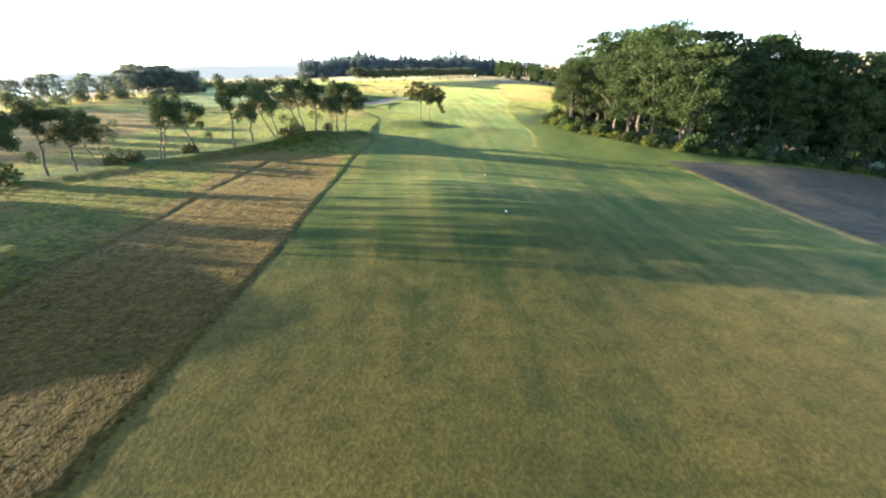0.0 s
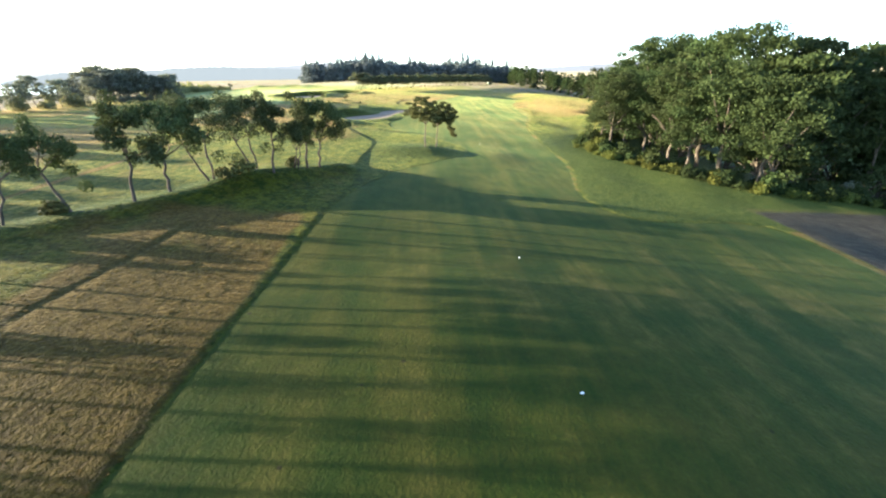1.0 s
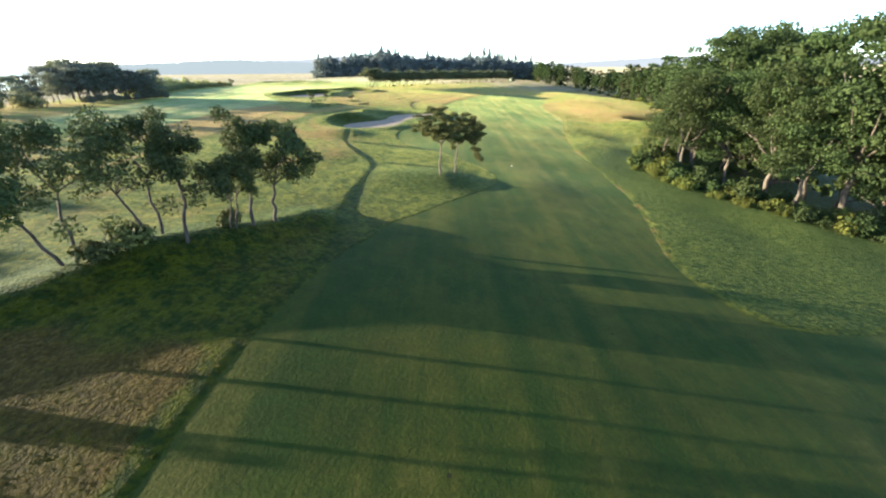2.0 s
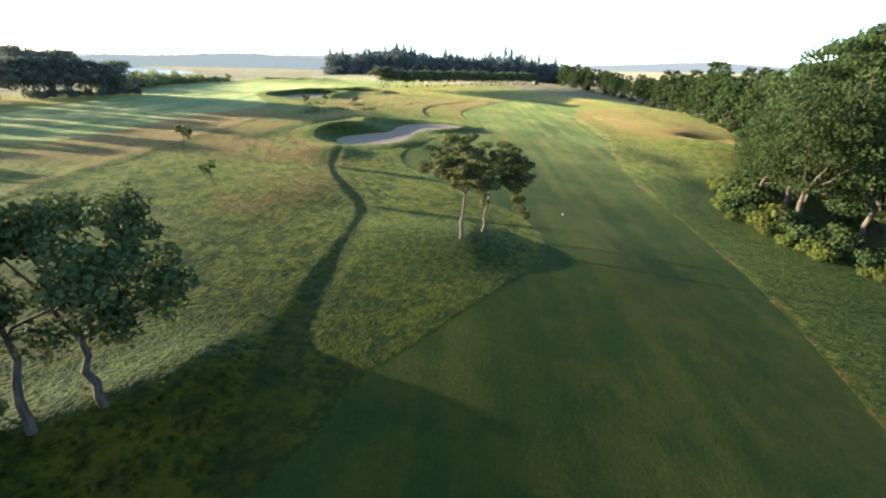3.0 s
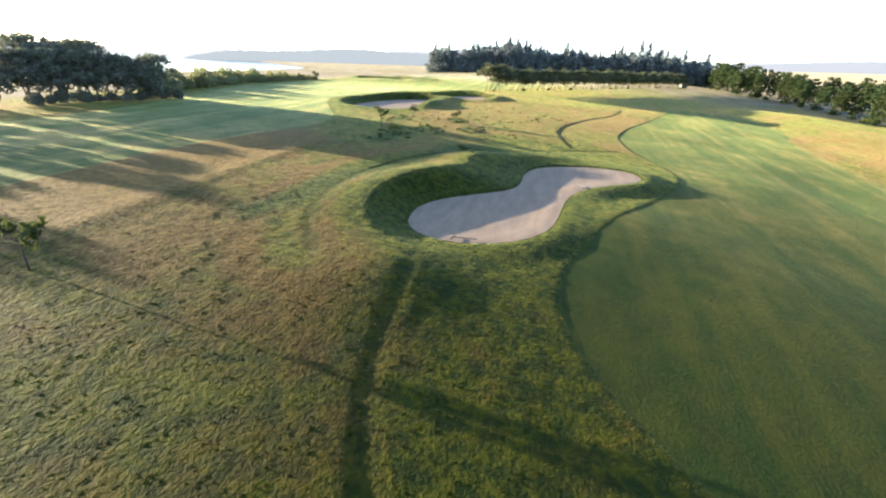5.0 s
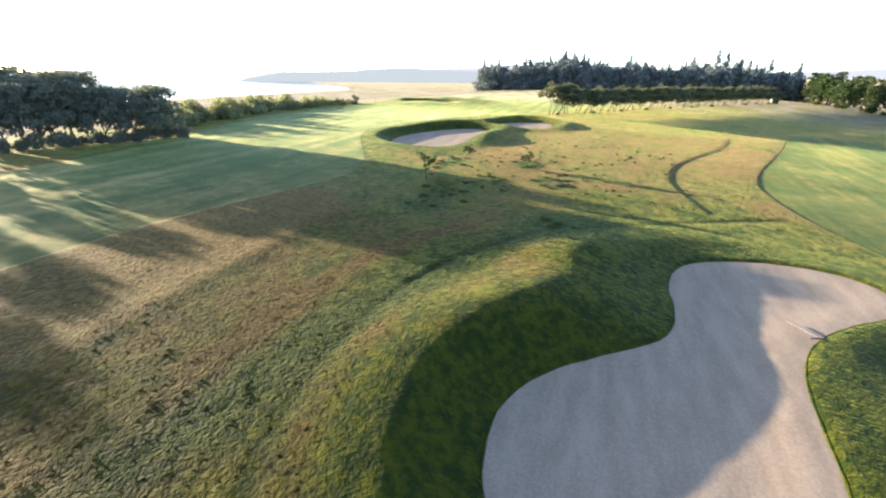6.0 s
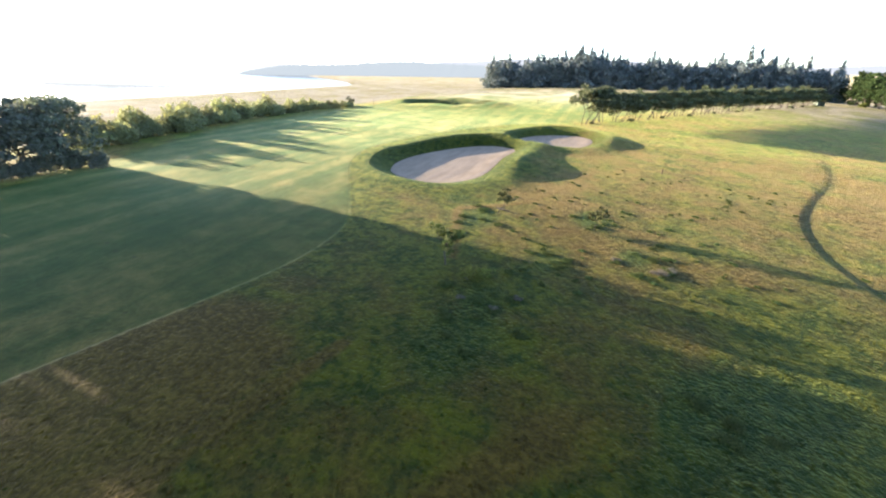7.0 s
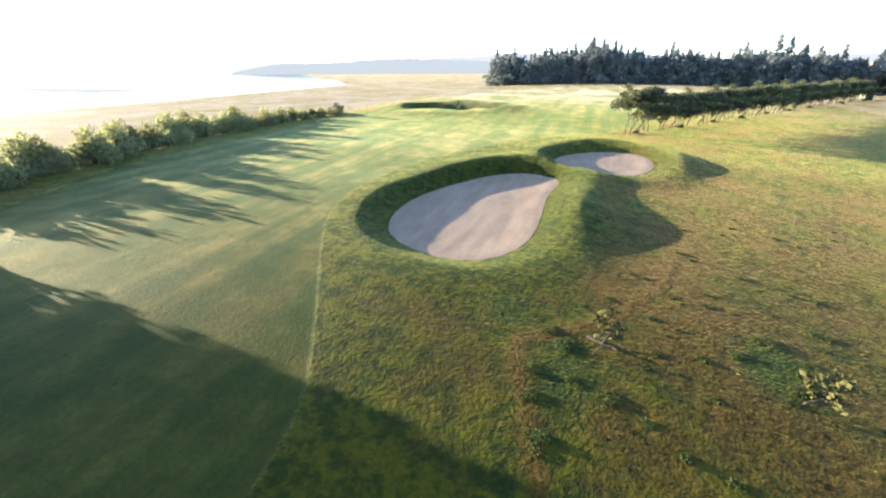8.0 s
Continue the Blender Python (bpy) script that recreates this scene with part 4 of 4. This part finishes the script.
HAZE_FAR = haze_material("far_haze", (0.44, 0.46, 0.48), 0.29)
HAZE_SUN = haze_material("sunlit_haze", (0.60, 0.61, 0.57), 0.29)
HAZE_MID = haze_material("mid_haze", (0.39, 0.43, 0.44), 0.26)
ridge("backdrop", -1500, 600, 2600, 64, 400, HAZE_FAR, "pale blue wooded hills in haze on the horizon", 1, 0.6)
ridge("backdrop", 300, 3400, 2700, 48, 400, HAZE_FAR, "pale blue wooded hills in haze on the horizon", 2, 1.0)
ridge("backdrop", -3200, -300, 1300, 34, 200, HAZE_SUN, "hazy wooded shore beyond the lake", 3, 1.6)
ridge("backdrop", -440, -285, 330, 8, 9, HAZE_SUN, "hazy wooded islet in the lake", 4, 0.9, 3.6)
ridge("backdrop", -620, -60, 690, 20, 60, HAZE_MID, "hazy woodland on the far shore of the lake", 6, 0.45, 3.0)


# ---- small things ----
METAL = plain("dull_steel", (0.05, 0.05, 0.05), (0.10, 0.10, 0.10), 8, 0.5, 0.5, 0, None, 0.6)
WOODEN = plain("weathered_wood", (0.10, 0.075, 0.05), (0.20, 0.15, 0.10), 5, 0.9, 0.2)
WHITE = plain("white_plastic", (0.75, 0.75, 0.72), (0.82, 0.82, 0.80), 20, 0.35, 0.5)

rake = thing("bunker_rake", "dark metal bunker rake lying on raked sand", "rake", "bunker rakes")
part("handle", tube([(-12.0, 117.75, 3.47), (-11.2, 117.82, 3.44), (-10.45, 117.9, 3.42)], (0.03, 0.03, 0.03), 6), METAL, rake)
part("head", tube([(-12.12, 117.42, 3.46), (-12.0, 117.75, 3.45), (-11.95, 118.05, 3.44)], (0.035, 0.035, 0.035), 6), METAL, rake)
for k in range(7):
    x, y = -12.12 + 0.028 * k, 117.44 + 0.1 * k
    part("tooth", tube([(x, y, 3.46), (x + 0.01, y, 3.32)], (0.012, 0.006), 4), METAL, rake)


copy_thing(rake, pose(0, 0, 0.02) @ pose(-3.4, 133.1, 0, 0, 0, 115) @ pose(11.3, -117.75, 0))


def golf_ball(x, y, r=0.06):
    bm = bmesh.new()
    bmesh.ops.create_icosphere(bm, subdivisions=2, radius=r)
    me = bpy.data.meshes.new("golf_ball")
    bm.to_mesh(me)
    bm.free()
    me.materials.append(WHITE)
    ob = tagged(new("golf_ball", me), "white golf ball lying on the mown fairway", "golf ball", "golf balls", "thing")
    ob.matrix_basis = pose(x, y, ground_at(x, y) + r * 0.9)


golf_ball(12.2, 96.8)
golf_ball(8.6, 48.8)

marker = thing("tee_marker", "rounded white plastic tee marker lying on the mown fairway", "tee marker")
bm = bmesh.new()
bmesh.ops.create_uvsphere(bm, u_segments=14, v_segments=8, radius=0.075)
bmesh.ops.scale(bm, vec=(1.25, 0.8, 0.7), verts=bm.verts)
me = bpy.data.meshes.new("marker_body")
bm.to_mesh(me)
bm.free()
me.materials.append(WHITE)
new("marker_body", me).parent = marker
marker.matrix_basis = pose(7.9, 33.9, ground_at(7.9, 33.9) + 0.03)


def box_mesh(size, at, bevel=0.02):
    bm = bmesh.new()
    bmesh.ops.create_cube(bm, size=1.0, matrix=Matrix.Translation(at) @ Matrix.Diagonal((*size, 1)))
    bmesh.ops.bevel(bm, geom=bm.edges[:], offset=bevel, segments=1, affect="EDGES")
    me = bpy.data.meshes.new("panel")
    bm.to_mesh(me)
    bm.free()
    return me


PALE_GREEN = plain("pale_green_paint", (0.15, 0.19, 0.14), (0.21, 0.25, 0.19), 3, 0.7, 0.3)
shelter = thing("shelter", "small pale green wooden shelter at the end of the hedge", "shelter")
for name, size, at, paint in (("wall", (3.0, 0.1, 1.9), (0, 0.9, 0.95), PALE_GREEN), ("wall", (0.1, 1.7, 1.9), (-1.45, 0, 0.95), PALE_GREEN), ("wall", (0.1, 1.7, 1.9), (1.45, 0, 0.95), PALE_GREEN), ("roof", (3.4, 2.3, 0.14), (0, 0, 1.98), WOODEN), ("bench", (2.6, 0.4, 0.08), (0, 0.6, 0.45), WOODEN)):
    me = box_mesh(size, at)
    me.materials.append(paint)
    new(name, me).parent = shelter
shelter.matrix_basis = pose(50.5, 326.0, ground_at(50.5, 326.0) - 0.1, 0, 0, 25)


def post(x, y, h, label, r=0.05):
    ob = thing("post", label, "post", "marker posts")
    part("post", tube([(0, 0, -0.2), (0, 0, h)], (r, r * 0.9), 6), WOODEN, ob)
    ob.matrix_basis = pose(x, y, ground_at(x, y))


post(-14.8, 181.1, 0.6, "short wooden marker post in dry rough grass", 0.05)
post(-79.0, 228.0, 1.8, "wooden marker post at the end of the bushes")
post(-40.0, 250.0, 1.6, "wooden marker post on the far green")

sapling_makers = [lambda: wind_tree(101, 2.6, "thin young sapling with few leaves in long grass", 0.2, 0.8, 1, LEAF_WEED, BARK, 140, 0.2, 0.5, 0.2), lambda: wind_tree(102, 2.0, "small leafy sapling in dry rough grass", 0.1, 0.7, 1, LEAF_WIND, BARK, 160, 0.18, 0.4, 0.1)]
place(sapling_makers, [(-29.6, 105.6, 1.0, 0), (-29.6, 148.9, 1.0, 0), (-29.0, 159.0, 0.9, 1), (-21.5, 159.3, 0.9, 1), (-19.8, 94.0, 0.8, 0), (-82.0, 214.0, 1.0, 1), (-80.5, 220.0, 1.3, 1)], rng)
weed_makers = [lambda: bush(111, 0.28, 0.8, "leafy green weeds in dry rough grass", LEAF_WEED, 420, 0.075, "weeds", "weeds"), lambda: bush(112, 0.22, 0.9, "leafy green weeds in dry rough grass", LEAF_WEED, 420, 0.075, "weeds", "weeds")]
weeds = []
for px, py in ((-30, 157), (-21.8, 161), (-26.7, 141.5), (-16.1, 142), (-18.5, 155.3), (-26.5, 146), (-24, 152)):
    weeds += [(float(px + rng.normal(0, 1.4)), float(py + rng.normal(0, 1.6)), float(rng.uniform(0.35, 0.75))) for _ in range(7)]
sx, sy, _s = (np.array(c) for c in zip(*weeds))
clear = (zones(sx, sy)["fair"] < -0.6) & (np.maximum.reduce([side(b[0], sx, sy) for b in BUNKERS]) < -4)
place(weed_makers, [w for w, ok in zip(weeds, clear) if ok], rng)
small_weeds = [lambda: bush(113, 0.09, 0.34, "small dark weed tuft in dry rough grass", LEAF_WEED, 90, 0.09, "weed tufts", "weeds"), lambda: bush(114, 0.08, 0.4, "small dark weed tuft in dry rough grass", LEAF_WEED, 90, 0.09, "weed tufts", "weeds")]
dots = [(float(rng.uniform(-30, -4)), float(rng.uniform(149, 182)), float(rng.uniform(0.4, 1.0))) for _ in range(190)]
sx, sy, _s = (np.array(c) for c in zip(*dots))
clear = (zones(sx, sy)["fair"] < -0.6) & (np.maximum.reduce([side(b[0], sx, sy, 9.0) for b in BUNKERS]) < -5) & (soft_noise(sx, sy, 7.0, 19) > -0.25) & (side(RINGED, sx, sy, 9.0) < -2)
place(small_weeds, [w for w, ok in zip(dots, clear) if ok], rng)

withered_makers = [lambda: bush(115, 0.3, 0.6, "withered pale grey weeds in dry rough grass", LEAF_DEAD, 300, 0.07, "withered weeds", "weeds")]
place(withered_makers, [(-17.4, 153.7, 1.0), (-16.6, 154.4, 0.7), (-19.9, 154.5, 0.6), (-27.6, 145.8, 0.5), (-24.8, 147.0, 0.55), (-25.8, 145.6, 0.5)], rng)
shrub_makers = [lambda: bush(117, 1.0, 0.9, "small yellow-leaved shrub in rough grass", LEAF_SHRUB, 220, 0.1, "small shrubs")]
place(shrub_makers, [(-27.9, 148.0, 1.0), (-26.9, 148.4, 0.8)], rng)
branch = thing("fallen_branch", "dark fallen branch lying in rough grass", "branch")
g = ground_at(-28.7, 160.0)
part("limb", tube(bend((-29.2, 160.2, g + 0.12), (-28.0, 159.5, g + 0.16), np.random.RandomState(3), 6, 0.08), np.linspace(0.07, 0.03, 6), 6), BARK, branch)
part("limb", tube(bend((-28.7, 159.9, g + 0.14), (-28.5, 160.5, g + 0.42), np.random.RandomState(4), 4, 0.05), np.linspace(0.04, 0.012, 4), 5), BARK, branch)


# ---- long grass ----
def tufts(name, count, x0, x1, y0, y1, tall, label, seed):
    r = np.random.RandomState(seed)
    x, y = r.uniform(x0, x1, count), r.uniform(y0, y1, count)
    q = zones(x, y)
    sand = np.maximum.reduce([side(b[0], x, y) for b in BUNKERS])
    thick = 0.5 + 0.5 * soft_noise(x, y, 3.0, seed + 1)
    ok = (q["fair"] < -0.05) & (q["path"] < 0.0) & (q["bare"] < -0.5) & (sand < -3.4) & (r.uniform(0, 1, count) < 0.75 + 0.25 * thick) & (side(WOOD, x, y) < 2)
    x, y, q = x[ok], y[ok], {k: v[ok] for k, v in q.items()}
    z = land(x, y, q)
    n, sides = len(x), 5
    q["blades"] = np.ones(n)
    q["dry"] = np.clip(q["dry"] + r.normal(0, 0.15, n), 0, 1)
    q["lush"] = np.clip(q["lush"] + r.normal(0, 0.12, n), 0, 1)
    h = tall * r.uniform(0.6, 1.4, n) * (0.8 + 0.4 * thick[ok]) * np.where(sand[ok] > -5, 0.45, 1.0) * step(0.0, -1.4, q["fair"]) * (1 - 0.5 * step(-27, -31, x) * step(138, 146, y)) * (1 - 0.6 * step(-6.5, -4.5, x) * step(64, 70, y) * step(112, 104, y))
    wide = r.uniform(0.07, 0.19, n)
    turn = r.uniform(0, 2 * np.pi, n)[:, None] + np.arange(sides) * 2 * np.pi / sides
    out = wide[:, None] * r.uniform(0.7, 1.3, (n, sides))
    ring = np.stack([x[:, None] + np.cos(turn) * out, y[:, None] + np.sin(turn) * out, np.repeat(z[:, None] - 0.025, sides, 1)], -1)
    top = np.stack([x + r.normal(0, 0.25, n) * wide, y + r.normal(0, 0.25, n) * wide, z + h], -1)[:, None]
    p = np.concatenate([ring, top], 1).reshape(-1, 3)
    k, j = np.arange(n)[:, None, None] * (sides + 1), np.arange(sides)
    f = (k + np.stack([j, (j + 1) % sides, np.full(sides, sides)], -1)[None]).reshape(-1, 3)
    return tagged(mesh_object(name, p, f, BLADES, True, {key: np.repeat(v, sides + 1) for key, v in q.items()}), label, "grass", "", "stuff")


tufts("rough_grass", 92000, -46, 16, 68, 200, 0.015, "tufted long rough grass, green and straw coloured", 5)
tufts("rough_grass", 32000, -40, -6, 8, 68, 0.012, "dry straw-coloured rough grass beside the fairway", 6)
tufts("rough_grass", 6000, 24, 66, 128, 200, 0.06, "green rough grass along the wood", 7)
